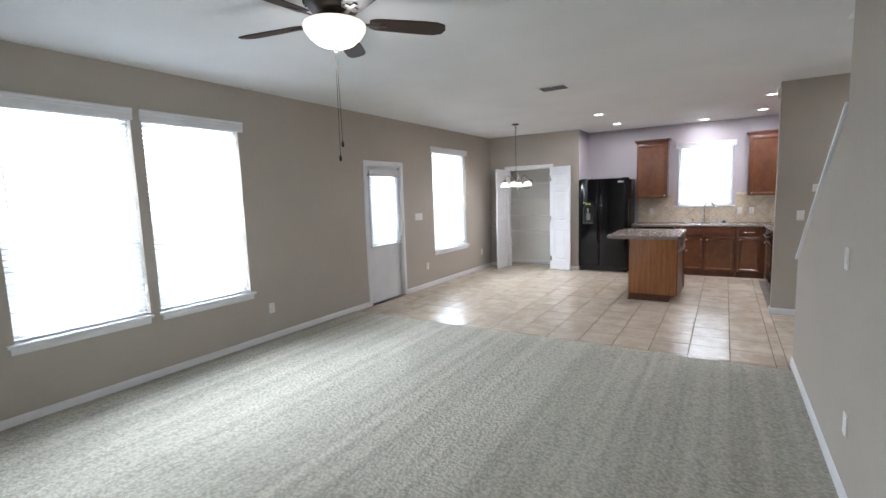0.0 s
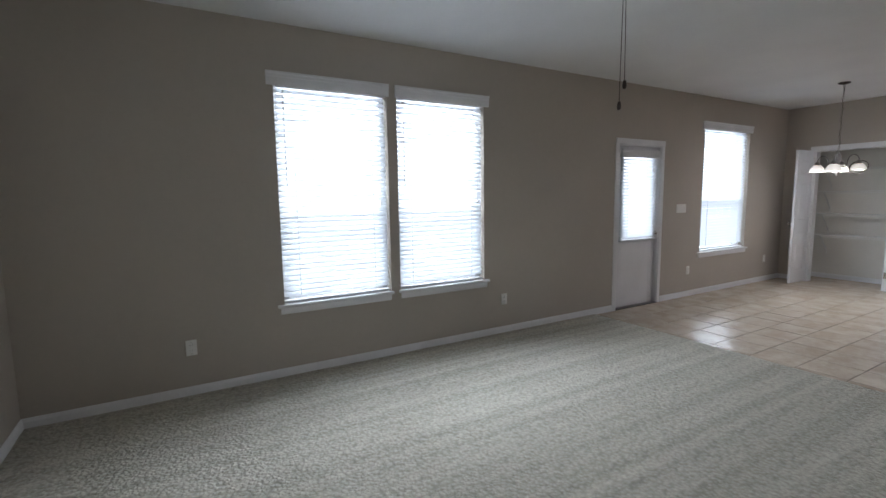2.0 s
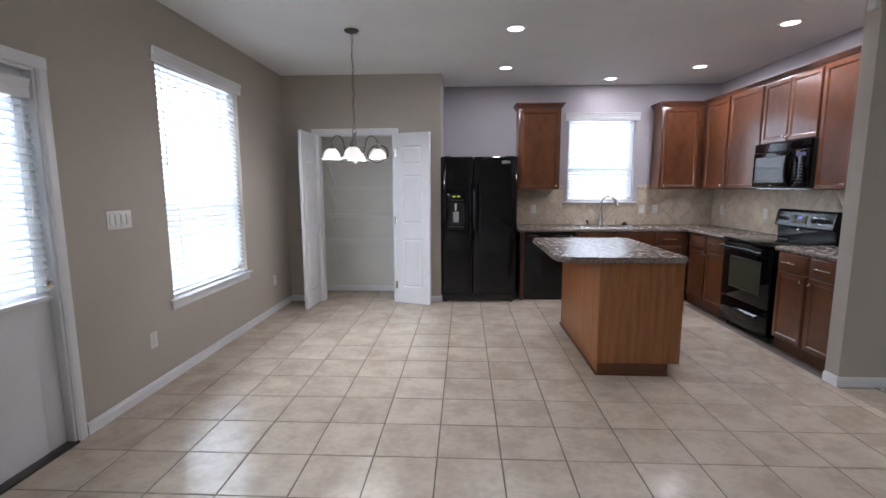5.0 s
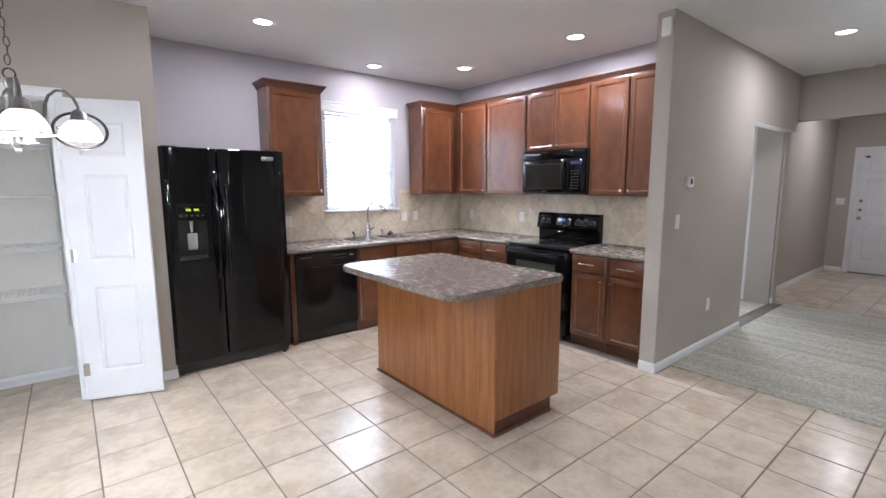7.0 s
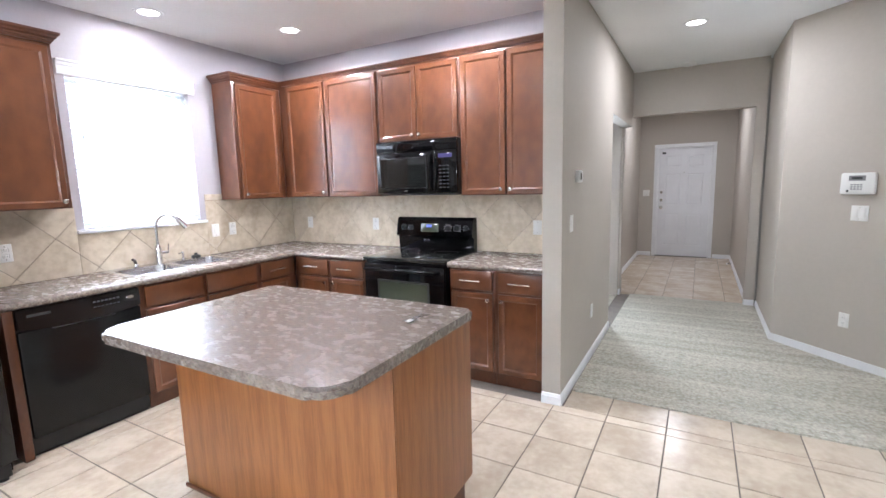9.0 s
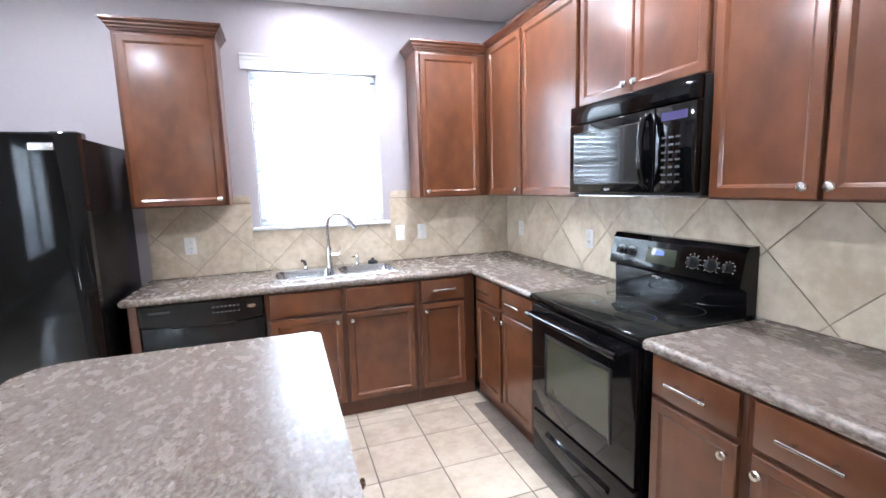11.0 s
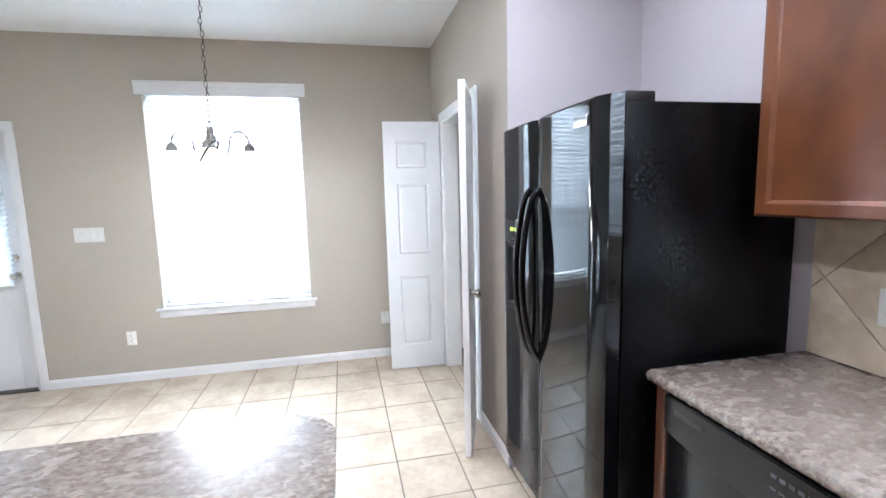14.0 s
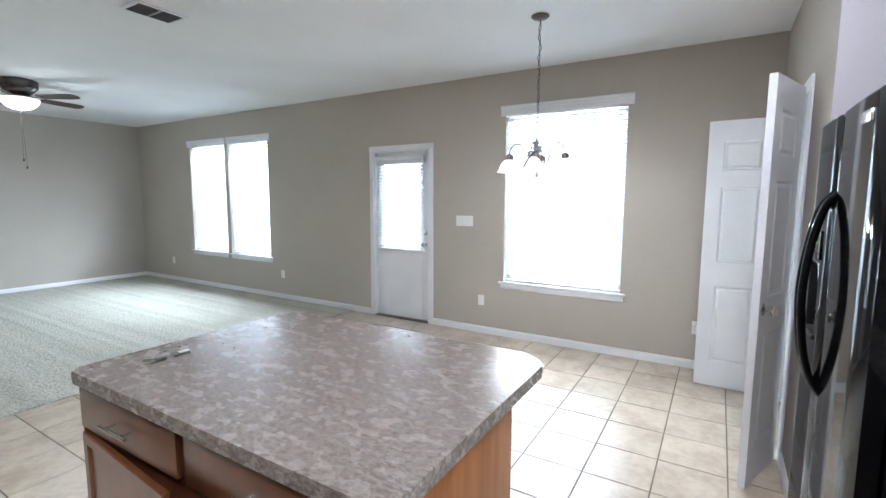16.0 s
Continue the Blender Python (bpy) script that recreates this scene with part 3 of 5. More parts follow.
def hinges(parent, zs, x, y):
    for z in zs:
        bm = bmesh.new()
        cyl(bm, (x, y, z - 0.045), 0.007, 0.007, 0.09, seg=10)
        bx(bm, x, x + 0.03, y - 0.001, y + 0.003, z - 0.045, z + 0.045)
        part("hinge", bm, NICKEL, parent)


# back door with half glass
casing("door_casing_back", (XW, BACK_DOOR[0], 0), 90, 0.80, 2.035)
door = thing("door_1", "white half-glass back door with built-in blind, closed", "door", (XW, BACK_DOOR[0], 0), 90, kind="structure")
bm = bmesh.new()
dw, dh, dy0, dy1 = 0.768, 2.022, 0.045, 0.09
bx(bm, 0.016, 0.13, dy0, dy1, 0.012, dh, 0.002)
bx(bm, dw - 0.098, dw + 0.016, dy0, dy1, 0.012, dh, 0.002)
bx(bm, 0.13, dw - 0.098, dy0, dy1, 1.90, dh)
bx(bm, 0.13, dw - 0.098, dy0, dy1, 0.012, 0.89)
part("leaf", bm, DOORW, door)
bm = bmesh.new()
frame_ring(bm, 0.09, dw - 0.058, 0.85, 1.94, 0.042, dy0 - 0.018, dy0, 0.004)
part("glass_frame", bm, DOORW, door)
pane = part("pane", box(0.13, dw - 0.098, 0.066, 0.070, 0.89, 1.90), PANE, door)
pane.visible_shadow = False
knob(door, dw - 0.035, dy0, 0.93, 1)
bm = lathe([(0, 0), (0.03, 0), (0.03, 0.012), (0.02, 0.018), (0, 0.018)], 16, m=Matrix.Translation((dw - 0.035, dy0, 1.07)) @ Matrix.Rotation(radians(90), 4, "X"))
part("deadbolt", bm, NICKEL, door, "satin nickel deadbolt")
part("threshold", box(0.0, 0.80, -0.02, 0.14, 0.0, 0.012, 0.003), BRONZE, door)
blind((XW, BACK_DOOR[0] + 0.045, 0), 90, 0.70, 0.845, 1.925, 0.09, y=0.0, tilt=46, pitch=0.039, depth=0.045, wide=(0.0, 0.0), label="small white blind with valance hung on the back door")

# pantry doors
casing("door_casing_pantry", (-4.04, 8.96, 0), 0, 0.92, 2.06)


def pantry_door(at, rz, label, knob_at):
    """Narrow three-panel door, hinged at local x = 0."""
    d = thing("pantry_door", label, "door", at, rz, "double pantry doors")
    w, h, t = 0.458, 2.05, 0.035
    part("leaf", slab(bmesh.new(), w, h, t, [(0.10, w - 0.10, 0.20, 0.80), (0.10, w - 0.10, 0.98, 1.56), (0.10, w - 0.10, 1.68, 1.90)]), DOORW, d, smooth=False)
    if knob_at:
        knob(d, w - 0.05, *((0.0, 0.93, 1) if knob_at == "front" else (t, 0.93, -1)))
    hinges(d, (0.22, 1.02, 1.82), -0.004, 0.0)
    return d


pantry_door((-4.092, 8.940, 0.012), -92, "white narrow panelled pantry door, open square to the wall", "front")
pantry_door((-3.095, 8.898, 0.012), -20, "white narrow panelled pantry door, swung wide open", "back")


def wire_shelf(z):
    """White coated wire shelf with braces across the pantry."""
    s = thing("wire_shelf", "white coated wire pantry shelf on angled braces, empty", "shelf", (-4.44, 9.56, z), 0, "pantry shelves")
    L, D = 1.76, 0.30
    for y, zz in ((-0.005, 0), (-D, 0), (-D, -0.028), (-D * 0.5, -0.004)):
        part("rail", tube([(0, y, zz), (L, y, zz)], 0.005, 6), WIRE, s)
    n = 58
    first = None
    for i in range(n):
        x = 0.015 + i * (L - 0.03) / (n - 1)
        if first is None:
            first = part("wire", tube([(0, -0.003, 0.004), (0, -D, 0.004), (0, -D, -0.03)], 0.0017, 4), WIRE, s)
            first.location.x = x
        else:
            w = new("wire", first.data)
            w.parent = s
            w.location.x = x
    for x in (0.42, 1.28):
        part("brace", tube([(x, -D + 0.02, -0.005), (x, -0.004, -0.27), (x, -0.004, -0.33)], 0.009, 6), WIRE, s)
    for y in (-0.02, -D + 0.01):
        part("end_bracket", box(0.0, 0.012, y - 0.02, y + 0.02, -0.02, 0.012, 0.003), PLAST, s)
    return s


for z in (0.73, 1.07, 1.43, 1.78):
    wire_shelf(z)

# front door
casing("door_casing_front", (7.20, 6.58, 0), -90, 0.88, 2.04)
door = thing("door_2", "white six-panel front door, closed", "door", (7.20, 6.564, 0), -90, kind="structure")
cols, rows = ((0.11, 0.37), (0.48, 0.74)), ((0.20, 0.80), (0.96, 1.55), (1.67, 1.88))
leaf = slab(bmesh.new(), 0.848, 2.02, 0.045, [(a, b, c, d) for a, b in cols for c, d in rows])
leaf.transform(Matrix.Translation((0, 0.03, 0.012)))
part("leaf", leaf, DOORW, door, smooth=False)
knob(door, 0.055, 0.03, 0.93, 1)
for z in (1.07, 1.22):
    bm = lathe([(0, 0), (0.028, 0), (0.028, 0.012), (0.02, 0.018), (0, 0.018)], 16, m=Matrix.Translation((0.055, 0.03, z)) @ Matrix.Rotation(radians(90), 4, "X"))
    part("deadbolt", bm, NICKEL, door, "satin nickel deadbolt")
part("peephole", cyl(bmesh.new(), (0.424, 0.022, 1.58), 0.008, 0.008, 0.01, "y", 12), NICKEL, door)
part("threshold", box(-0.016, 0.86, -0.02, 0.10, 0, 0.012, 0.003), BRONZE, door)
part("door_sensor", box(0.05, 0.11, 0.016, 0.03, 1.93, 1.965, 0.003), DARKP, door)

# side room door with glass
casing("door_casing_side_room", (3.66, 7.94, 0), -90, 0.84, 2.05)
door = thing("door_3", "white half-glass door of the side room, closed", "door", (3.66, 7.924, 0), -90, kind="structure")
bm = bmesh.new()
bx(bm, 0, 0.13, 0.04, 0.085, 0.012, 2.035)
bx(bm, 0.678, 0.808, 0.04, 0.085, 0.012, 2.035)
bx(bm, 0.13, 0.678, 0.04, 0.085, 1.9, 2.035)
bx(bm, 0.13, 0.678, 0.04, 0.085, 0.012, 0.9)
part("leaf", bm, DOORW, door)
pane = part("pane", box(0.13, 0.678, 0.06, 0.064, 0.9, 1.9), PANE, door)
pane.visible_shadow = False
part("threshold", box(-0.01, 0.82, -0.01, 0.10, 0.0, 0.012, 0.003), BRONZE, door)

# ---- stair ----
stair = thing("staircase", "carpeted staircase between walls, going up", "stairs", (0.62, 4.60, 0), 0, kind="structure")
RISE, RUN = 0.185, 0.262
for i in range(14):
    bm = bmesh.new()
    y1 = -i * RUN
    prism(bm, [(y1 - RUN - 0.002, 0.0 if i < 1 else (i - 0.6) * RISE), (y1, 0.0 if i < 1 else (i - 0.6) * RISE), (y1, (i + 1) * RISE - 0.04), (y1 + 0.025, (i + 1) * RISE - 0.03), (y1 + 0.025, (i + 1) * RISE - 0.006), (y1 + 0.015, (i + 1) * RISE), (y1 - RUN - 0.002, (i + 1) * RISE)], AX, 1.208)
    part("step", bm, CARPET, stair, "carpeted step" if i == 0 else "")
# sloped cap on the knee wall
capm = thing("knee_wall_cap", "white painted sloped cap on the stair knee wall", "trim", (0.535, 4.71, 0.93), 0, kind="structure")
sl = math.atan2(1.02, 1.56)
L = math.hypot(1.56, 1.02)
bm = bmesh.new()
bx(bm, -0.10, 0.10, -L, 0.075, 0.035, 0.062, 0.005)
bx(bm, -0.078, 0.078, -L, 0.04, 0.0, 0.035, 0.008)
bm.transform(Matrix.Rotation(-sl, 4, "X"))
part("cap_board", bm, TRIM, capm)
hr = thing("stair_handrail", "white wall-mounted stair handrail", "handrail", (1.75, 4.52, 1.08), 0, kind="structure")
bm = tube([(0.03, 0.02, -0.03), (0, -0.02, 0.0), (0, -3.4, 3.4 * 0.70)], 0.024, 12)
part("rail", bm, TRIM, hr)
for k in (0.5, 1.7, 2.9):
    bm = tube([(0, -k, k * 0.70 - 0.02), (0.03, -k, k * 0.70 - 0.06), (0.08, -k, k * 0.70 - 0.06)], 0.008, 8)
    part("bracket", bm, NICKEL, hr)

# ---- kitchen cabinets ----
KNOB_R = 0.016


def cab_knob(parent, x, z, y):
    m = Matrix.Translation((x, y, z)) @ Matrix.Rotation(radians(90), 4, "X")
    bm = lathe([(0, 0), (0.006, 0), (0.006, 0.012), (0.012, 0.017), (KNOB_R, 0.023), (0.013, 0.029), (0, 0.031)], 14, m=m)
    part("knob", bm, NICKEL, parent, "satin nickel knob")


def bar_pull(parent, x, z, y, L=0.13):
    bm = tube([(x - L / 2 - 0.015, y - 0.03, z), (x + L / 2 + 0.015, y - 0.03, z)], 0.0055, 10)
    for s in (-1, 1):
        tube([(x + s * L * 0.36, y, z), (x + s * L * 0.36, y - 0.03, z)], 0.0045, 8, bm)
    part("bar_pull", bm, NICKEL, parent, "satin nickel bar pull")


def cab_door(parent, x0, x1, z0, z1, y, kx=None, kz=None):
    """Cabinet door with a recessed panel, face at y (front to -y)."""
    t, s = 0.019, 0.043
    bm = bmesh.new()
    loops = []
    seq = [(0.0, t), (0.0, 0.004), (0.004, 0.0), (s - 0.008, 0.0), (s, 0.005), (s + 0.004, 0.009), (s + 0.016, 0.009)]
    for inset, dep in seq:
        loops.append([bm.verts.new((x, y + dep, z)) for x, z in ((x0 + inset, z0 + inset), (x1 - inset, z0 + inset), (x1 - inset, z1 - inset), (x0 + inset, z1 - inset))])
    for a, b in zip(loops, loops[1:]):
        for i in range(4):
            bm.faces.new((a[i], a[(i + 1) % 4], b[(i + 1) % 4], b[i]))
    bm.faces.new(loops[-1])
    bm.faces.new(loops[0][::-1])
    d = part("door", bm, WOOD, parent, smooth=False)
    if kx is not None:
        cab_knob(d, kx, kz, y)
    return d


def drawer_front(parent, x0, x1, z0, z1, y, pull=True):
    bm = bmesh.new()
    bx(bm, x0, x1, y, y + 0.019, z0, z1, 0.005)
    d = part("drawer_front", bm, WOOD, parent)
    if pull:
        bar_pull(d, (x0 + x1) / 2, (z0 + z1) / 2, y)
    return d


def crown(parent, x0, x1, z, y, back, left=False, right=False, size=1.0):
    """Crown moulding along the front, with returns."""
    prof = [(u * size, v * size * 0.8) for u, v in ((0, 0), (-0.008, 0.0), (-0.010, 0.014), (-0.018, 0.018), (-0.019, 0.030), (-0.030, 0.040), (-0.031, 0.052), (-0.041, 0.060), (-0.045, 0.066), (-0.045, 0.082), (0, 0.082))]
    out, high = 0.045 * size, 0.0656 * size
    bm = bmesh.new()
    a, b = x0 - (out if left else 0), x1 + (out if right else 0)
    # mitred sweep: front run, then side returns
    for i, (u, v) in enumerate(prof[:-1]):
        u2, v2 = prof[i + 1]
        l1, l2 = (u, u2) if left else (0, 0)
        r1, r2 = (-u, -u2) if right else (0, 0)
        q = [(x0 + l1, y + u, z + v), (x1 + r1, y + u, z + v), (x1 + r2, y + u2, z + v2), (x0 + l2, y + u2, z + v2)]
        bm.faces.new([bm.verts.new(p) for p in q])
        if left:
            bm.faces.new([bm.verts.new(p) for p in ((x0 + u, y + u, z + v), (x0 + u2, y + u2, z + v2), (x0 + u2, back, z + v2), (x0 + u, back, z + v))])
        if right:
            bm.faces.new([bm.verts.new(p) for p in ((x1 - u, y + u, z + v), (x1 - u2, y + u2, z + v2), (x1 - u2, back, z + v2), (x1 - u, back, z + v))])
    bm.faces.new([bm.verts.new(p) for p in ((a, y - out, z + high), (b, y - out, z + high), (b, back, z + high), (a, back, z + high))])
    bmesh.ops.remove_doubles(bm, verts=bm.verts, dist=0.0005)
    part("crown_moulding", bm, WOODD, parent, smooth=False)


def upper(label, at, rz, w, z0, z1, doors, depth=0.30, left=False, right=False, size=1.0):
    """Wall cabinet; local x from its left, wall at y = depth, front of the frame at y = 0. doors: (x0, x1, knob side)."""
    c = thing("wall_cabinet", label, "cabinet", at, rz, "kitchen wall cabinets")
    bm = box(0, w, 0, depth - 0.003, z0, z1, 0.002)
    part("body", bm, WOODD, c)
    for side, on in ((0, left), (1, right)):
        if on:
            x = -0.003 if side == 0 else w + 0.0005
            part("side_panel", box(x, x + 0.0025, 0.002, depth - 0.004, z0 + 0.001, z1), WOOD, c)
    for x0, x1, ks in doors:
        kx = None if not ks else (x0 + 0.028 if ks == "l" else x1 - 0.028)
        cab_door(c, x0, x1, z0 + 0.006, z1 - 0.022, -0.021, kx, z0 + 0.045)
    crown(c, 0, w, z1, -0.002, depth - 0.003, left, right, size)
    return c


UZ0, UZ1 = 1.395, 2.415
upper("reddish-brown single-door wall cabinet with crown, beside the fridge", (-1.565, 9.44, 0), 0, 0.535, UZ0, UZ1, [(0.02, 0.515, "r")], 0.26, True, True)
upper("reddish-brown single-door wall cabinet with crown, beside the kitchen window", (0.235, 9.44, 0), 0, 0.525, UZ0, UZ1, [(0.025, 0.465, "l")], 0.26, True, False)
# stove wall: local x runs from the sink wall towards the hall
SX = 0.762
upper("narrow reddish-brown wall cabinet in the kitchen corner", (SX, 9.44, 0), -90, 0.58, UZ0, UZ1 + 0.03, [(0.10, 0.565, "r")], 0.305, size=0.6)
upper("wide reddish-brown single-door wall cabinet", (SX, 8.86, 0), -90, 0.59, UZ0, UZ1 + 0.03, [(0.01, 0.575, None)], 0.305, size=0.6)
upper("short reddish-brown two-door cabinet over the microwave", (SX, 8.27, 0), -90, 0.77, 1.842, UZ1 + 0.03, [(0.015, 0.38, "r"), (0.39, 0.755, "l")], 0.305, size=0.6)
upper("reddish-brown two-door wall cabinet by the wall end", (SX, 7.50, 0), -90, 0.755, UZ0, UZ1 + 0.03, [(0.015, 0.372, "r"), (0.388, 0.74, "l")], 0.305, size=0.6)


def base(label, at, rz, w, fronts, depth=0.58, group="kitchen base cabinets", kick=0.06, sunk=False):
    """Base cabinet, frame face at local y = 0. fronts: (x0, x1, z0, z1, kind, knob side)."""
    c = thing("base_cabinet", label, "cabinet", at, rz, group)
    bm = box(0, w, 0, depth, 0.095, 0.868 if not sunk else 0.70, 0.002)
    if sunk:
        bx(bm, 0, w, 0, 0.02, 0.70, 0.868)
    part("body", bm, WOODD, c)
    part("toe_kick", box(0.002, w - 0.002, kick * 0.3, depth, 0.0, 0.095), WOODD, c)
    for x0, x1, z0, z1, kd, ks in fronts:
        if kd == "door":
            cab_door(c, x0, x1, z0, z1, -0.021, x0 + 0.03 if ks == "l" else x1 - 0.03, z1 - 0.045)
        else:
            drawer_front(c, x0, x1, z0, z1, -0.021, kd == "drawer")
    return c


DZ = (0.105, 0.695, 0.715, 0.855)
BY = 9.112
part("panel", box(0, 0.045, -0.02, 0.58, 0.0, 0.868, 0.002), WOODD, thing("end_panel", "reddish-brown cabinet end panel beside the dishwasher", "cabinet panel", (-1.555, BY, 0)))
base("reddish-brown sink base cabinet with two doors", (-0.858, BY, 0), 0, 0.945, [
    (0.03, 0.45, *DZ[2:], "false", None), (0.48, 0.92, *DZ[2:], "false", None), (0.03, 0.45, *DZ[:2], "door", "r"), (0.48, 0.92, *DZ[:2], "door", "l")], sunk=True)
base("reddish-brown base cabinet with one drawer and door", (0.087, BY, 0), 0, 0.413, [(0.025, 0.335, *DZ[2:], "drawer", None), (0.025, 0.335, *DZ[:2], "door", "l")])
BX = 0.515
base("reddish-brown base cabinet with drawer beside the corner", (BX, 9.112, 0), -90, 0.432, [(0.06, 0.41, *DZ[2:], "drawer", None), (0.06, 0.41, *DZ[:2], "door", "r")], 0.55)
base("reddish-brown base cabinet with drawer beside the stove", (BX, 8.68, 0), -90, 0.39, [(0.015, 0.37, *DZ[2:], "drawer", None), (0.015, 0.37, *DZ[:2], "door", "l")], 0.55)
base("reddish-brown base cabinet with drawer at the hall side of the stove", (BX, 7.485, 0), -90, 0.365, [(0.02, 0.35, *DZ[2:], "drawer", None), (0.02, 0.35, *DZ[:2], "door", "r")], 0.55)
base("reddish-brown base cabinet with drawer by the wall end", (BX, 7.12, 0), -90, 0.37, [(0.03, 0.355, *DZ[2:], "drawer", None), (0.03, 0.355, *DZ[:2], "door", "l")], 0.55)

# ---- worktops ----
CT0, CT1 = 0.869, 0.911


def worktop(label, xs, ys, keep, nosed):
    """One connected slab from grid cells; its free edges in the directions nosed are rounded."""
    top = thing("worktop", label, "worktop", (0, 0, 0))
    bm = bmesh.new()
    cells = {(i, j) for i in range(len(xs) - 1) for j in range(len(ys) - 1) if keep(xs[i], xs[i + 1], ys[j], ys[j + 1])}
    r = (CT1 - CT0) / 2
    arc = [math.pi * (k / 6 - 0.5) for k in range(7)]

    def ring(x, y, ox, oy):
        return [bm.verts.new((x + ox * r * math.cos(t), y + oy * r * math.cos(t), CT0 + r + r * math.sin(t))) for t in arc]

    ends = {}
    for i, j in cells:
        q = [(xs[i], ys[j]), (xs[i + 1], ys[j]), (xs[i + 1], ys[j + 1]), (xs[i], ys[j + 1])]
        for z in (CT0, CT1):
            bm.faces.new([bm.verts.new((*p, z)) for p in q])
        for k, (di, dj) in enumerate(((0, -1), (1, 0), (0, 1), (-1, 0))):
            if (i + di, j + dj) in cells:
                continue
            a, b = q[k], q[(k + 1) % 4]
            if (di, dj) in nosed and not (SINK[0] - 0.01 < (a[0] + b[0]) / 2 < SINK[1] + 0.01 and (a[1] + b[1]) / 2 > SINK[2] - 0.01):
                ra, rb = ring(*a, di, dj), ring(*b, di, dj)
                for m_ in range(6):
                    bm.faces.new((ra[m_], rb[m_], rb[m_ + 1], ra[m_ + 1]))
                for p in (a, b):
                    ends.setdefault(p, set()).add((di, dj))
            else:
                bm.faces.new([bm.verts.new(v) for v in ((*a, CT0), (*b, CT0), (*b, CT1), (*a, CT1))])
    for p, dirs in ends.items():
        if dirs == {(0, -1), (-1, 0)} and p[0] < -1:
            rows = [ring(*p, math.cos(w), math.sin(w)) for w in [math.pi * (1 + k / 10) for k in range(6)]]
            for ra, rb in zip(rows, rows[1:]):
                for m_ in range(6):
                    bm.faces.new((ra[m_], rb[m_], rb[m_ + 1], ra[m_ + 1]))
    bmesh.ops.remove_doubles(bm, verts=bm.verts, dist=0.0004)
    part("top", bm, LAMINATE, top)
    return top


SINK = (-0.79, 0.0, 9.235, 9.645)
fy, fx = 9.092, 0.490
YB, XB = YN - 0.002, XE - 0.002
worktop("grey-brown granite-look laminate worktop in an L shape", (-1.575, SINK[0], SINK[1], fx, XB), (8.285, fy, SINK[2], SINK[3], YB),
        lambda x0, x1, y0, y1: (y0 >= fy and not (x0 >= SINK[0] and x1 <= SINK[1] and y0 >= SINK[2] and y1 <= SINK[3])) or (x0 >= fx and y0 < fy), {(0, -1), (-1, 0)})
worktop("short grey-brown granite-look laminate worktop beside the stove", (fx, XB), (6.748, 7.488), lambda *a: True, {(-1, 0)})


# ---- kitchen island ----
def rounded_outline(x0, x1, y0, y1, radii, n=8):
    """Corner radii in order: (x0,y0), (x1,y0), (x1,y1), (x0,y1)."""
    out = []
    for (cx, cy, sx, sy, a0), r in zip(((x0, y0, 1, 1, 180), (x1, y0, -1, 1, 270), (x1, y1, -1, -1, 0), (x0, y1, 1, -1, 90)), radii):
        for k in range(n + 1):
            a = radians(a0 + 90 * k / n)
            out.append((cx + sx * r + r * math.cos(a), cy + sy * r + r * math.sin(a)))
    return out


IX0, IX1, IY0, IY1 = -1.565, -0.605, 6.755, 8.09
isl = thing("kitchen_island", "wooden kitchen island with oak back and two drawers", "island", (0, 0, 0))
part("body", box(-1.235, -0.64, IY0 + 0.02, IY1 - 0.025, 0.10, 0.868, 0.002), WOODD, isl)
part("back_panel", box(-1.245, -1.2352, IY0 + 0.012, IY1 - 0.017, 0.0, 0.868, 0.001), OAK, isl, "orange oak veneer back panel")
part("end_panel", box(-1.235, -0.632, IY0 + 0.01, IY0 + 0.0198, 0.095, 0.868, 0.001), OAK, isl)
part("end_panel", box(-1.235, -0.632, IY1 - 0.0248, IY1 - 0.015, 0.095, 0.868, 0.001), OAK, isl)
part("toe_kick", box(-1.235, -0.715, IY0 + 0.012, IY1 - 0.017, 0.0, 0.0995), WOODD, isl)
bm = bmesh.new()
bx(bm, -1.258, -1.2455, IY0 + 0.0, IY1 - 0.005, 0, 0.022, 0.005)
bx(bm, -1.245, -0.715, IY0 - 0.002, IY0 + 0.0095, 0, 0.022, 0.004)
part("base_moulding", bm, WOODD, isl)
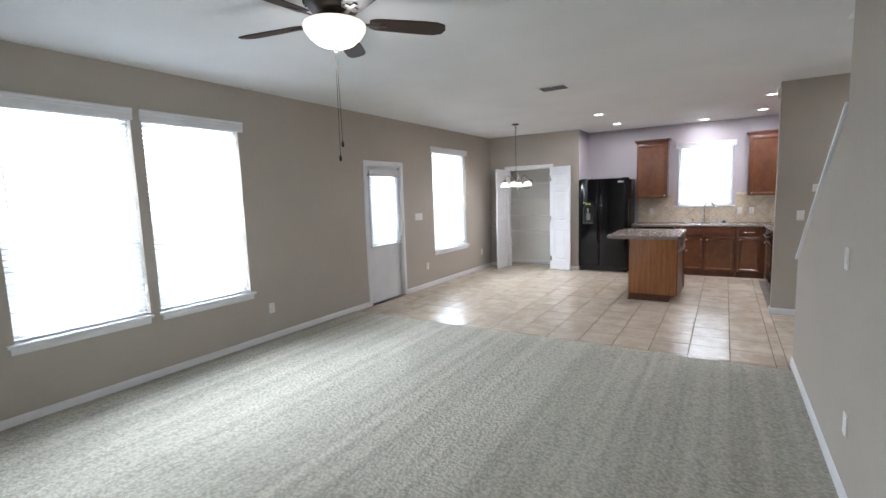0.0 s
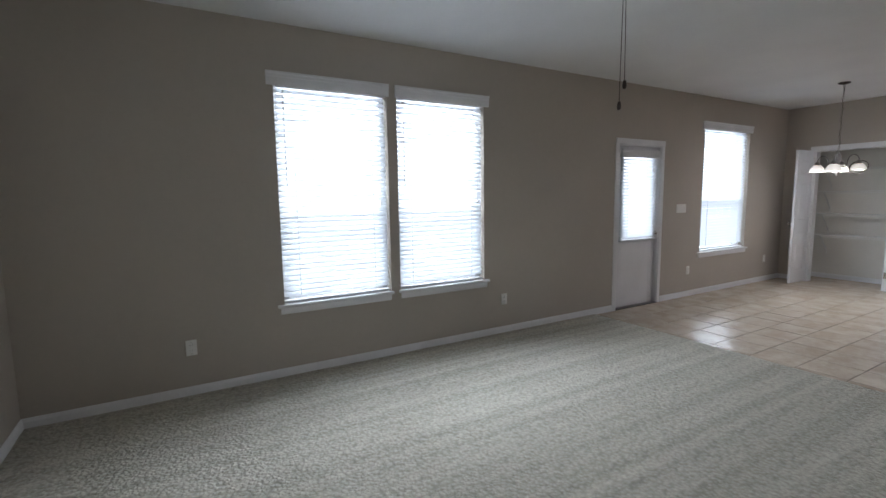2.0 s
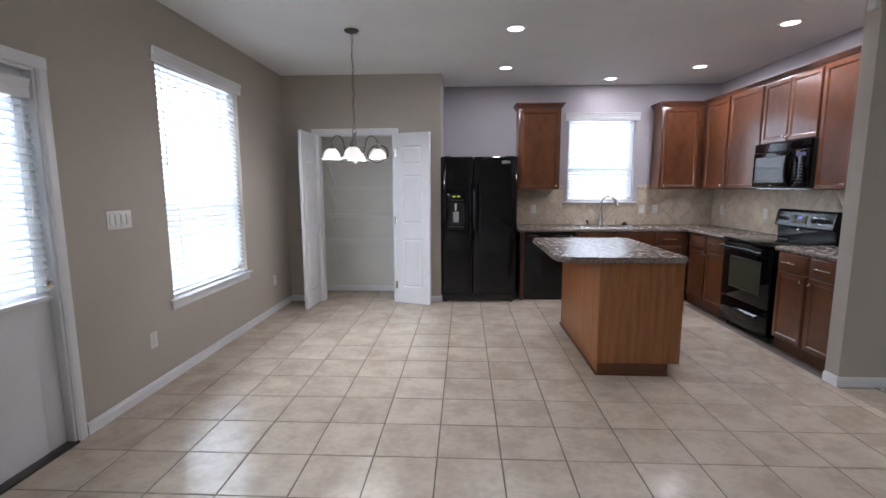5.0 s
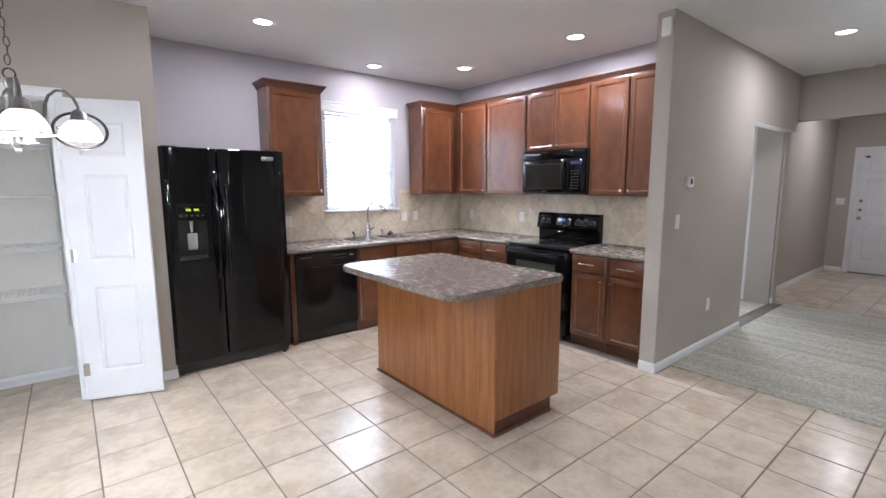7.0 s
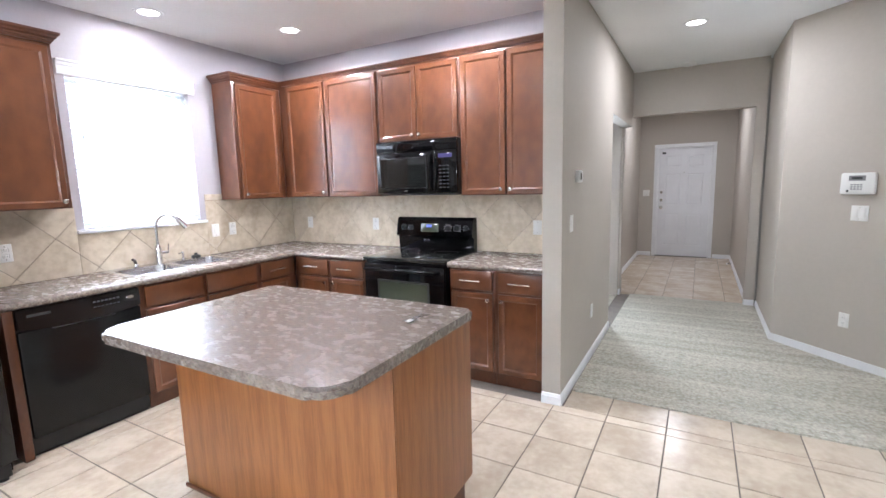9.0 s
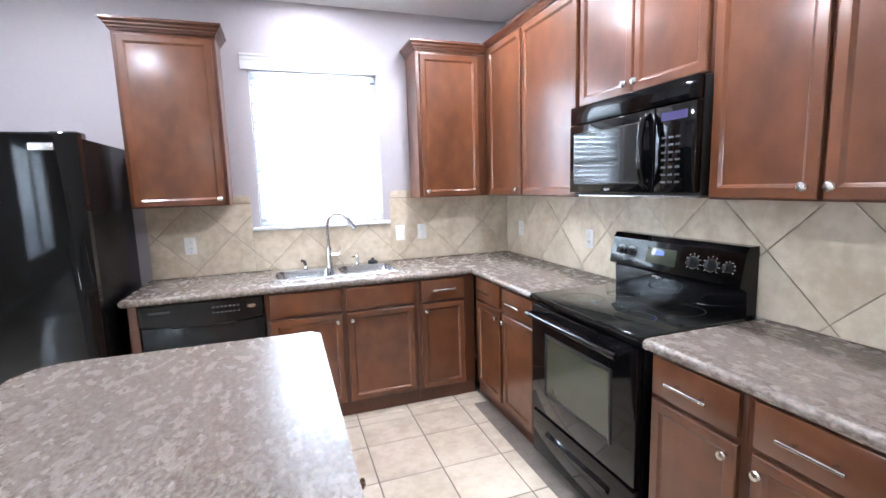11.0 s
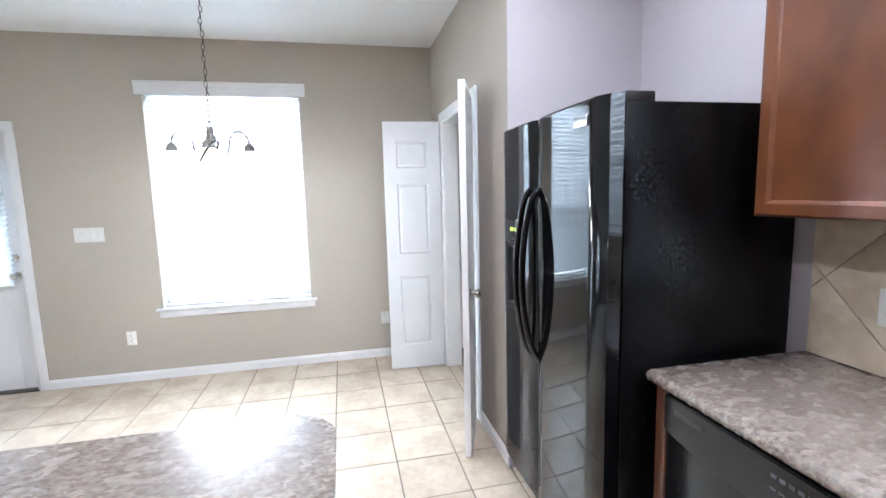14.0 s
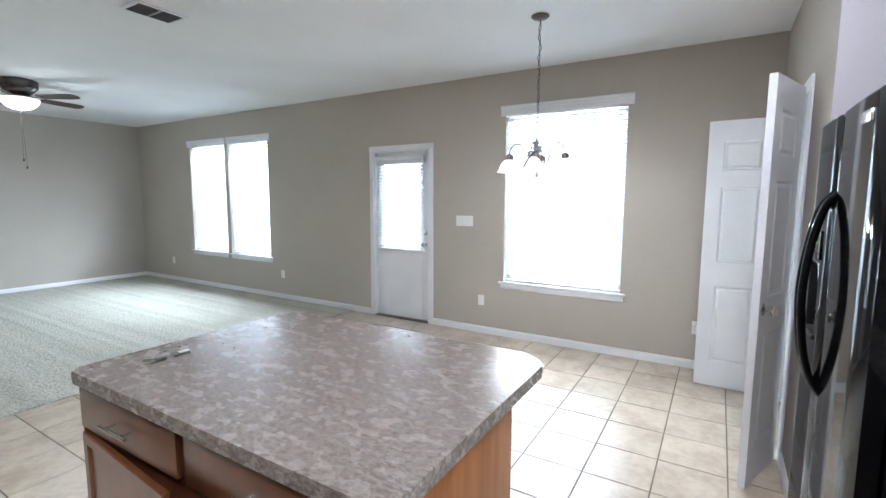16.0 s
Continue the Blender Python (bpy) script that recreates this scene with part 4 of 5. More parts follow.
for y0, y1, ks in ((IY0 + 0.03, 7.36, "r"), (7.40, IY1 - 0.03, "l")):
    for z0, z1, kd in ((0.715, 0.855, "drawer"), (0.105, 0.695, "door")):
        # front to +x: local x runs along +y
        bm = bmesh.new()
        if kd == "drawer":
            bx(bm, -0.641, -0.62, y0, y1, z0, z1, 0.005)
            d = part("drawer_front", bm, WOOD, isl)
            yc, zc = (y0 + y1) / 2, (z0 + z1) / 2
            bm = tube([(-0.59, yc - 0.08, zc), (-0.59, yc + 0.08, zc)], 0.0055, 10)
            for s in (-1, 1):
                tube([(-0.62, yc + s * 0.048, zc), (-0.59, yc + s * 0.048, zc)], 0.0045, 8, bm)
            part("bar_pull", bm, NICKEL, d, "satin nickel bar pull")
        else:
            hinge_y = y0 if ks == "r" else y1
            loops = []
            for inset, dep in [(0.0, 0.019), (0.0, 0.004), (0.004, 0.0), (0.035, 0.0), (0.043, 0.005), (0.047, 0.009), (0.059, 0.009)]:
                loops.append([bm.verts.new((-0.62 - dep, y, z)) for y, z in ((y0 + inset, z0 + inset), (y1 - inset, z0 + inset), (y1 - inset, z1 - inset), (y0 + inset, z1 - inset))])
            for a, b in zip(loops, loops[1:]):
                for i in range(4):
                    bm.faces.new((a[i], a[(i + 1) % 4], b[(i + 1) % 4], b[i]))
            bm.faces.new(loops[-1])
            bm.faces.new(loops[0][::-1])
            d = part("door", bm, WOOD, isl, smooth=False)
            ky = y1 - 0.03 if ks == "r" else y0 + 0.03
            bm = lathe([(0, 0), (0.006, 0), (0.006, 0.012), (0.012, 0.017), (0.016, 0.023), (0.013, 0.029), (0, 0.031)], 14, m=Matrix.Translation((-0.62, ky, 0.65)) @ Matrix.Rotation(radians(90), 4, "Y"))
            part("knob", bm, NICKEL, d, "satin nickel knob")
            # both doors stand a little ajar
            d.matrix_basis = Matrix.Translation((-0.639, hinge_y, 0)) @ Matrix.Rotation(radians(-4 if ks == "r" else 4), 4, "Z") @ Matrix.Translation((0.639, -hinge_y, 0))
bm = bmesh.new()
prism(bm, rounded_outline(IX0, IX1, IY0, IY1, (0.10, 0.03, 0.03, 0.10)), Matrix.Translation((0, 0, CT0)), CT1 - CT0)
bmesh.ops.bevel(bm, geom=[e for e in bm.edges if abs(e.verts[0].co.z - e.verts[1].co.z) < 0.001], offset=0.012, segments=3, affect="EDGES")
part("island_top", bm, LAMINATE, isl, "grey-brown granite-look laminate top with rounded corners")


# ---- fridge ----
FX0, FX1, FYD = -2.545, -1.625, 8.925
fr = thing("refrigerator", "black side-by-side refrigerator with ice dispenser, doors closed", "refrigerator", (FX0, FYD, 0))
FW = FX1 - FX0
SPL = 0.395
part("body", box(0.004, FW - 0.004, 0.085, 0.76, 0.03, 1.765, 0.006), BLACKT, fr)
part("base_grille", box(0.02, FW - 0.02, 0.05, 0.09, 0.02, 0.10, 0.004), BLACKM, fr)
for x in (0.05, FW - 0.05):
    part("foot", cyl(bmesh.new(), (x, 0.08, 0.0), 0.022, 0.018, 0.03, seg=14), BLACKM, fr)
    part("foot", cyl(bmesh.new(), (x, 0.70, 0.0), 0.022, 0.018, 0.03, seg=14), BLACKM, fr)


def curved_door(x0, x1, z0, z1, t=0.075, bow=0.007, hole=None):
    """Slightly bowed door front with rounded edges; hole: (x0, x1, z0, z1) cut for the dispenser."""
    bm = bmesh.new()
    n = 12
    us = sorted({x0 + (x1 - x0) * k / n for k in range(n + 1)} | ({hole[0], hole[1]} if hole else set()))

    def front(x):
        u = (x - x0) / (x1 - x0) * 2 - 1
        return bow * (abs(u) ** 2.2) + (0.02 * max(0, abs(u) - 0.93) / 0.07 if abs(u) > 0.93 else 0)

    zs = sorted({z0, z0 + 0.008, z1 - 0.008, z1} | ({hole[2], hole[3]} if hole else set()))
    grid = {}
    for x in us:
        for z in zs:
            e = 0.006 if z in (z0, z1) else 0.0
            grid[x, z] = bm.verts.new((x, front(x) + e, z))
    for xa, xb in zip(us, us[1:]):
        for za, zb in zip(zs, zs[1:]):
            if hole and xa >= hole[0] and xb <= hole[1] and za >= hole[2] and zb <= hole[3]:
                continue
            bm.faces.new((grid[xa, za], grid[xb, za], grid[xb, zb], grid[xa, zb]))
    back = {(x, z): bm.verts.new((x, t, z)) for x in (x0, x1) for z in (z0, z1)}
    bm.faces.new([grid[us[0], z] for z in zs] + [back[x0, z1], back[x0, z0]])
    bm.faces.new([grid[us[-1], z] for z in zs] + [back[x1, z1], back[x1, z0]])
    bm.faces.new([grid[x, z0] for x in us] + [back[x1, z0], back[x0, z0]])
    bm.faces.new([grid[x, z1] for x in us] + [back[x1, z1], back[x0, z1]])
    bm.faces.new(list(back.values())[:2] + list(back.values())[2:][::-1])
    return bm


def bow_handle(parent, x, lean):
    pts = [(x + lean * 0.012, 0.012, 1.50), (x + lean * 0.004, -0.022, 1.45), (x, -0.05, 1.32), (x, -0.064, 1.13), (x, -0.05, 0.94), (x + lean * 0.004, -0.022, 0.82), (x + lean * 0.012, 0.012, 0.76)]
    fine = []
    for i in range(len(pts) - 1):
        for k in range(5):
            p0, p1 = Vector(pts[max(0, i - 1)]), Vector(pts[i])
            p2, p3 = Vector(pts[i + 1]), Vector(pts[min(len(pts) - 1, i + 2)])
            u = k / 5
            fine.append(0.5 * (2 * p1 + (p2 - p0) * u + (2 * p0 - 5 * p1 + 4 * p2 - p3) * u * u + (3 * p1 - p0 - 3 * p2 + p3) * u ** 3))
    fine.append(Vector(pts[-1]))
    part("handle", tube(fine, 0.0135, 12), BLACK, parent, "bowed black door handle")


DH = (0.085, 0.285, 0.94, 1.235)
d1 = part("freezer_door", curved_door(0.0, SPL - 0.004, 0.105, 1.785, hole=DH), BLACK, fr)
d2 = part("fridge_door", curved_door(SPL + 0.004, FW, 0.105, 1.785), BLACK, fr)
bow_handle(d1, SPL - 0.035, -1)
bow_handle(d2, SPL + 0.035, 1)
bm = bmesh.new()
bx(bm, DH[0], DH[1], 0.068, 0.074, DH[2], DH[3])
bx(bm, DH[0] - 0.002, DH[0] + 0.004, 0.004, 0.07, DH[2], DH[3])
bx(bm, DH[1] - 0.004, DH[1] + 0.002, 0.004, 0.07, DH[2], DH[3])
bx(bm, DH[0], DH[1], -0.006, 0.07, DH[2] - 0.012, DH[2] + 0.008, 0.003)
bx(bm, DH[0], DH[1], 0.002, 0.07, DH[3] - 0.008, DH[3] + 0.003)
disp = part("dispenser", bm, BLACKM, d1, "recessed black ice and water dispenser")
part("paddle", box(0.15, 0.22, 0.03, 0.05, 1.0, 1.13, 0.008), GREYV, d1, "grey paddle")
part("spout", cyl(bmesh.new(), (0.185, 0.035, 1.14), 0.018, 0.026, 0.09, seg=16), CHROME, d1)
part("control_panel", box(DH[0] - 0.005, DH[1] + 0.005, -0.005, 0.02, 1.245, 1.36, 0.004), BLACK, d1)
for x in (0.145, 0.20):
    part("display", box(x, x + 0.035, -0.007, -0.004, 1.305, 1.322), GREENLED, d1, "green lit digits")
for k in range(5):
    part("button", box(0.10 + k * 0.038, 0.118 + k * 0.038, -0.008, -0.004, 1.265, 1.275, 0.001), KEYPRINT, d1)
part("badge", box(FW - 0.19, FW - 0.09, -0.004, 0.03, 1.70, 1.735, 0.003), STEEL, d2, "small silver badge plate")
for a, b in ((0.03, 0.13), (FW - 0.14, FW - 0.02)):
    part("hinge_cover", box(a, b, 0.09, 0.20, 1.766, 1.80, 0.008), BLACKM, fr)

# ---- dishwasher ----
dw = thing("dishwasher", "black built-in dishwasher with pocket handle, closed", "dishwasher", (-1.508, BY - 0.022, 0))
part("tub", box(0.004, 0.642, 0.03, 0.58, 0.02, 0.866), BLACKM, dw)
part("door_panel", box(0.006, 0.640, 0.0, 0.03, 0.115, 0.735, 0.006), BLACKS, dw)
bm = bmesh.new()
sag = [(0.640 - 0.634 * k / 16, 0.752 - 0.024 * math.sin(math.pi * k / 16) ** 0.7) for k in range(17)]
prism(bm, [(0.006, 0.862), (0.640, 0.862)] + sag, AY @ Matrix.Translation((0, 0, -0.012)), 0.042)
bmesh.ops.bevel(bm, geom=[e for e in bm.edges if max(v.co.y for v in e.verts) < -0.011], offset=0.004, segments=2, affect="EDGES")
cp = part("control_panel", bm, BLACKS, dw, "control strip with curved pocket handle")
part("handle_pocket", box(0.16, 0.49, -0.004, 0.002, 0.722, 0.740, 0.002), DARKP, dw)
part("vent", box(0.05, 0.16, -0.0135, -0.010, 0.815, 0.830, 0.001), DARKP, cp)
part("badge", lathe([(0, 0), (0.024, 0), (0.02, 0.004), (0, 0.004)], 20, m=Matrix.Translation((0.58, -0.012, 0.815)) @ Matrix.Rotation(radians(90), 4, "X") @ Matrix.Diagonal((1, 0.5, 1, 1))), STEEL, cp, "small oval silver badge")
for r in range(2):
    for k in range(7):
        part("button_mark", box(0.37 + k * 0.022, 0.384 + k * 0.022, -0.0128, -0.010, 0.792 + r * 0.03, 0.798 + r * 0.034), KEYPRINT, cp)
part("toe_panel", box(0.006, 0.640, 0.045, 0.075, 0.0, 0.112, 0.003), BLACKM, dw)

# ---- stove: local x runs along -y from its sink side, front to -x ----
st = thing("stove", "black freestanding electric range with glass cooktop", "stove", (0.47, 8.272, 0), -90)
SW, SD = 0.762, 0.59
part("body", box(0.002, SW - 0.002, 0.035, SD, 0.05, 0.885, 0.003), BLACKT, st)
bm = box(-0.002, SW + 0.002, 0.0, SD - 0.06, 0.886, 0.914, 0.009)
part("cooktop", bm, OVENG, st, "black ceramic glass cooktop")
for x, y, r in ((0.21, 0.16, 0.10), (0.56, 0.16, 0.085), (0.21, 0.40, 0.075), (0.56, 0.40, 0.10)):
    part("burner_ring", lathe([(r - 0.002, 0), (r, 0.0003), (r + 0.002, 0)], 40, m=Matrix.Translation((x, y, 0.9143))), BLACKM, st)
od = part("oven_door", box(0.004, SW - 0.004, 0.0, 0.034, 0.305, 0.862, 0.008), BLACK, st)
bm = bmesh.new()
frame_ring(bm, 0.135, SW - 0.135, 0.415, 0.735, 0.018, -0.004, 0.004, 0.003)
part("window_trim", bm, BLACKM, od)
part("oven_window", box(0.153, SW - 0.153, -0.002, 0.003, 0.433, 0.717), WINGL, od, "grey glass oven window")
bm = tube([(0.05, -0.055, 0.825), (SW - 0.05, -0.055, 0.825)], 0.014, 12)
for x in (0.06, SW - 0.06):
    tube([(x, 0.005, 0.825), (x, -0.055, 0.825)], 0.012, 10, bm)
part("oven_handle", bm, BLACK, od, "black bar handle")
sd = part("storage_drawer", box(0.004, SW - 0.004, 0.004, 0.034, 0.055, 0.292, 0.01), BLACK, st)
bm = bmesh.new()
prism(bm, [(0.0, 0.0), (-0.016, 0.014), (-0.016, 0.024), (0.0, 0.04)], AX @ Matrix.Translation((0, 0, 0.15)), SW - 0.30)
bm.transform(Matrix.Translation((0, 0.004, 0.185)))
part("drawer_lip", bm, BLACK, sd)
for x in (0.05, SW - 0.05):
    for y in (0.07, SD - 0.05):
        part("foot", cyl(bmesh.new(), (x, y, 0), 0.015, 0.015, 0.05, seg=10), BLACKM, st)
bm = bmesh.new()
prism(bm, [(SD - 0.055, 0.90), (SD - 0.062, 1.02), (SD - 0.10, 1.04), (SD - 0.075, 1.175), (SD - 0.055, 1.20), (SD - 0.005, 1.20), (SD - 0.005, 0.90)], AX, SW)
bg = part("backguard", bm, BLACK, st, "black control backguard", smooth=False)
TILTB = Matrix.Rotation(radians(90 - 10.5), 4, "X")
for x in (0.075, 0.15, 0.53, 0.62, 0.70):
    big = 0.4 < x < 0.66
    r = 0.027 if big else 0.019
    bm = lathe([(0, 0), (r, 0), (r * 0.85, 0.018), (r * 0.8, 0.02), (0, 0.02)], 18, m=Matrix.Translation((x, SD - 0.0885, 1.108)) @ TILTB)
    dial = Matrix.Translation((x, SD - 0.0885, 1.108)) @ TILTB
    part("control_knob", bm, BLACKM, bg)
    bm = box(-0.003, 0.003, -r * 0.8, r * 0.8, 0.018, 0.027, 0.001)
    bm.transform(dial)
    part("knob_grip", bm, BLACKM, bg)
    bm = bmesh.new()
    for q in range(9):
        a = radians(-40 + q * 32.5)
        tick = bmesh.new()
        bx(tick, r * 1.3, r * 1.3 + 0.005, -0.0012, 0.0012, -0.001, 0.0015)
        tick.transform(dial @ Matrix.Rotation(a, 4, "Z"))
        me_ = bpy.data.meshes.new("tick")
        tick.to_mesh(me_)
        tick.free()
        bm.from_mesh(me_)
        bpy.data.meshes.remove(me_)
    part("dial_marks", bm, PLAST, bg, "white dial marks", smooth=False)
    if big:
        part("knob_ring", lathe([(r, 0.0), (r + 0.004, 0.001), (r + 0.003, 0.003), (r, 0.003)], 24, m=Matrix.Translation((x, SD - 0.0885, 1.108)) @ TILTB), CHROME, bg)
m = Matrix.Translation((0.345, SD - 0.0885, 1.11)) @ TILTB
bm = box(-0.09, 0.09, -0.038, 0.038, -0.004, 0.003, 0.002)
bm.transform(m)
part("display_panel", bm, WINGL, bg)
bm = box(-0.03, 0.02, 0.005, 0.026, 0.0025, 0.0045)
bm.transform(m)
part("display", bm, BLUELED, bg, "blue lit clock digits")
bm = box(-0.03, 0.03, -0.005, 0.005, -0.002, 0.003, 0.002)
bm.transform(Matrix.Translation((0.30, SD - 0.0655, 1.0)) @ Matrix.Rotation(radians(90), 4, "X"))
part("badge", bm, STEEL, bg, "small silver badge")

# ---- microwave over the stove ----
mw = thing("microwave", "black over-the-range microwave with side control panel", "microwave", (0.695, 8.262, 0), -90)
MW, MZ0, MZ1 = 0.76, 1.408, 1.838
part("body", box(0.0, MW, 0.03, 0.37, MZ0, MZ1, 0.004), BLACKM, mw)
part("top_grille", box(0.0, MW, 0.0, 0.03, MZ1 - 0.085, MZ1, 0.005), BLACK, mw)
md = part("door", box(0.0, 0.565, -0.004, 0.03, MZ0 + 0.012, MZ1 - 0.089, 0.007), BLACK, mw)
bm = bmesh.new()
frame_ring(bm, 0.035, 0.49, MZ0 + 0.05, MZ1 - 0.13, 0.006, -0.0065, 0.0, 0.002)
part("window_trim", bm, BLACKM, md)
part("door_window", box(0.041, 0.484, -0.0055, 0.0, MZ0 + 0.056, MZ1 - 0.136), OVENG, md, "dark glass door window")
pts = [(0.533, -0.004, MZ1 - 0.11), (0.533, -0.03, MZ1 - 0.13), (0.533, -0.045, MZ1 - 0.2), (0.533, -0.045, MZ0 + 0.12), (0.533, -0.03, MZ0 + 0.055), (0.533, -0.004, MZ0 + 0.035)]
part("door_handle", tube(pts, 0.014, 12), BLACK, md, "bowed black handle")
mp_ = part("control_panel", box(0.568, MW, -0.003, 0.03, MZ0 + 0.012, MZ1 - 0.089, 0.006), BLACK, mw)
part("display", box(0.60, 0.72, -0.0045, 0.0, MZ1 - 0.145, MZ1 - 0.115), DIMBLUE, mp_, "dim violet display")
for r in range(7):
    for k in range(3):
        part("key", box(0.605 + k * 0.033, 0.627 + k * 0.033, -0.0045, 0.0, MZ0 + 0.05 + r * 0.028, MZ0 + 0.058 + r * 0.028), KEYPRINT, mp_)
part("underside", box(0.02, MW - 0.02, 0.04, 0.38, MZ0 - 0.008, MZ0 - 0.0005), STEEL, mw)
part("badge", box(0.27, 0.31, -0.0065, 0.0, MZ0 + 0.024, MZ0 + 0.032), STEEL, md)

# ---- sink and faucet ----
sk = thing("kitchen_sink", "stainless steel double-bowl drop-in sink, empty", "sink", (-0.395, 9.44, CT1))


def bowl(bm, x0, x1, y0, y1, depth, r=0.07):
    rings = []
    for inset, z, rr in ((-0.012, 0.006, r + 0.01), (0.0, 0.004, r), (0.006, -0.02, r), (0.018, -depth + 0.03, r), (0.05, -depth, r * 0.8)):
        rings.append([bm.verts.new((x, y, z)) for x, y in rounded_outline(x0 + inset, x1 - inset, y0 + inset, y1 - inset, (rr,) * 4, 6)])
    for a, b in zip(rings, rings[1:]):
        n = len(a)
        for i in range(n):
            bm.faces.new((a[i], a[(i + 1) % n], b[(i + 1) % n], b[i]))
    bm.faces.new(rings[-1])
    return rings[0]


bm = bmesh.new()
X0, X1, Y0, Y1 = -0.43, 0.43, -0.215, 0.235
bowls = ((-0.395, -0.02, -0.18, 0.14), (0.02, 0.395, -0.18, 0.14))
loops = [bowl(bm, *b, 0.17) for b in bowls]
# rim plate round the bowls
o1 = [bm.verts.new((x, y, 0.0005)) for x, y in rounded_outline(X0, X1, Y0, Y1, (0.04,) * 4, 6)]
o2 = [bm.verts.new((x, y, 0.006)) for x, y in rounded_outline(X0 + 0.006, X1 - 0.006, Y0 + 0.006, Y1 - 0.006, (0.036,) * 4, 6)]
for i in range(len(o1)):
    bm.faces.new((o1[i], o1[(i + 1) % len(o1)], o2[(i + 1) % len(o1)], o2[i]))
bm.edges.ensure_lookup_table()
eds = []
for lp in (o2, *loops):
    for i in range(len(lp)):
        eds.append(bm.edges.get((lp[i], lp[(i + 1) % len(lp)])) or bm.edges.new((lp[i], lp[(i + 1) % len(lp)])))
bmesh.ops.triangle_fill(bm, edges=eds, use_beauty=True)
part("basin", bm, STEEL, sk)
for b in bowls:
    part("drain", lathe([(0, 0.004), (0.03, 0.004), (0.042, 0.006), (0.045, 0.001)], 24, m=Matrix.Translation(((b[0] + b[1]) / 2, -0.02, -0.17))), CHROME, sk)

fc = thing("faucet", "chrome gooseneck pull-down kitchen faucet", "faucet", (-0.42, 9.625, CT1 + 0.006))
part("base", lathe([(0, 0), (0.028, 0), (0.027, 0.008), (0.026, 0.014), (0.025, 0.12), (0.019, 0.14), (0.015, 0.15), (0, 0.15)], 20), CHROME, fc)

arc = [(0, 0, 0.14), (0, 0, 0.30)] + [(0.085 * (1 - math.cos(a)) * 0.86, -0.085 * (1 - math.cos(a)) * 0.5, 0.30 + 0.085 * math.sin(a)) for a in [math.pi * k / 12 for k in range(1, 11)]]
part("neck", tube(arc, 0.0135, 12), CHROME, fc)
e, f = Vector(arc[-1]), (Vector(arc[-1]) - Vector(arc[-2])).normalized()
part("spray_head", tube([e - f * 0.01, e + f * 0.02, e + f * 0.075, e + f * 0.085], 0.0195, 14), CHROME, fc)
bm = tube([(0.012, -0.004, 0.085), (0.075, -0.01, 0.085)], 0.011, 10)
tube([(0.07, -0.01, 0.085), (0.078, -0.012, 0.15)], 0.0045, 8, bm)
part("lever", bm, CHROME, fc)
sp = thing("side_sprayer", "small chrome sprayer with dark grip on the sink rim", "sprayer", (-0.585, 9.645, CT1 + 0.006))
part("base", lathe([(0, 0), (0.022, 0), (0.02, 0.012), (0.012, 0.02), (0, 0.02)], 16), CHROME, sp)
part("head", tube([(0, 0, 0.015), (-0.012, -0.006, 0.05), (-0.03, -0.015, 0.058)], 0.011, 10), BRONZE, sp)
sd_ = thing("soap_dispenser", "chrome soap dispenser beside the faucet", "soap dispenser", (-0.215, 9.645, CT1 + 0.006))
part("body", lathe([(0, 0), (0.019, 0), (0.017, 0.01), (0.009, 0.015), (0.009, 0.05), (0.013, 0.054), (0.011, 0.066), (0, 0.068)], 16), CHROME, sd_)
part("spout", tube([(0, 0, 0.058), (-0.045, -0.02, 0.055)], 0.005, 8), CHROME, sd_)
sp = thing("sink_stopper", "black rubber sink stopper on the rim", "stopper", (-0.10, 9.645, CT1 + 0.006))
part("disc", lathe([(0, 0), (0.036, 0), (0.038, 0.012), (0.03, 0.02), (0.012, 0.024), (0.014, 0.036), (0, 0.04)], 20), BLACKM, sp)

# ---- keys on the island ----
ky = thing("key_bunch", "bunch of small metal keys with tag on the island", "keys", (-0.845, 6.92, CT1 + 0.002))
part("key_ring", tube([(0.013 * math.cos(a), 0.013 * math.sin(a), 0.003) for a in [2 * math.pi * k / 18 for k in range(18)]], 0.0011, 6, closed=True), STEEL, ky)
for k, (ang, l) in enumerate(((15, 0.055), (-20, 0.06), (160, 0.05), (195, 0.05))):
    bm = cyl(bmesh.new(), (0.025, 0, 0.001 * k), 0.012, 0.012, 0.002, seg=14)
    bx(bm, 0.034, l + 0.02, -0.004, 0.004, 0.001 * k, 0.001 * k + 0.002)
    bx(bm, l, l + 0.012, -0.006, -0.004, 0.001 * k, 0.001 * k + 0.002)
    bm.transform(Matrix.Rotation(radians(ang), 4, "Z"))
    part("key", bm, NICKEL if k % 2 else BRONZE, ky)
bm = box(-0.075, -0.035, -0.012, 0.010, 0.004, 0.007, 0.002)
part("tag", bm, PLAST, ky)

# ---- ceiling fan ----
FANX, FANY = -2.03, 1.90
fan = thing("ceiling_fan", "dark bronze ceiling fan with five walnut blades and lit bowl", "ceiling fan", (FANX, FANY, H))
part("motor_housing", lathe([(0, 0), (0.165, 0), (0.175, -0.012), (0.172, -0.04), (0.160, -0.075), (0.138, -0.115), (0.112, -0.14), (0.098, -0.15), (0.085, -0.175), (0, -0.175)], 40), BRONZE, fan)
for k in range(30):
    a = 2 * math.pi * k / 30
    r = part("rib", box(0.140, 0.170, -0.004, 0.004, -0.085, -0.03, 0.002), BRONZE, fan)
    r.rotation_euler.z = a
part("light_fitter", lathe([(0, -0.165), (0.06, -0.165), (0.068, -0.175), (0.075, -0.18), (0.15, -0.185), (0.152, -0.195), (0, -0.195)], 36), BRONZE, fan)
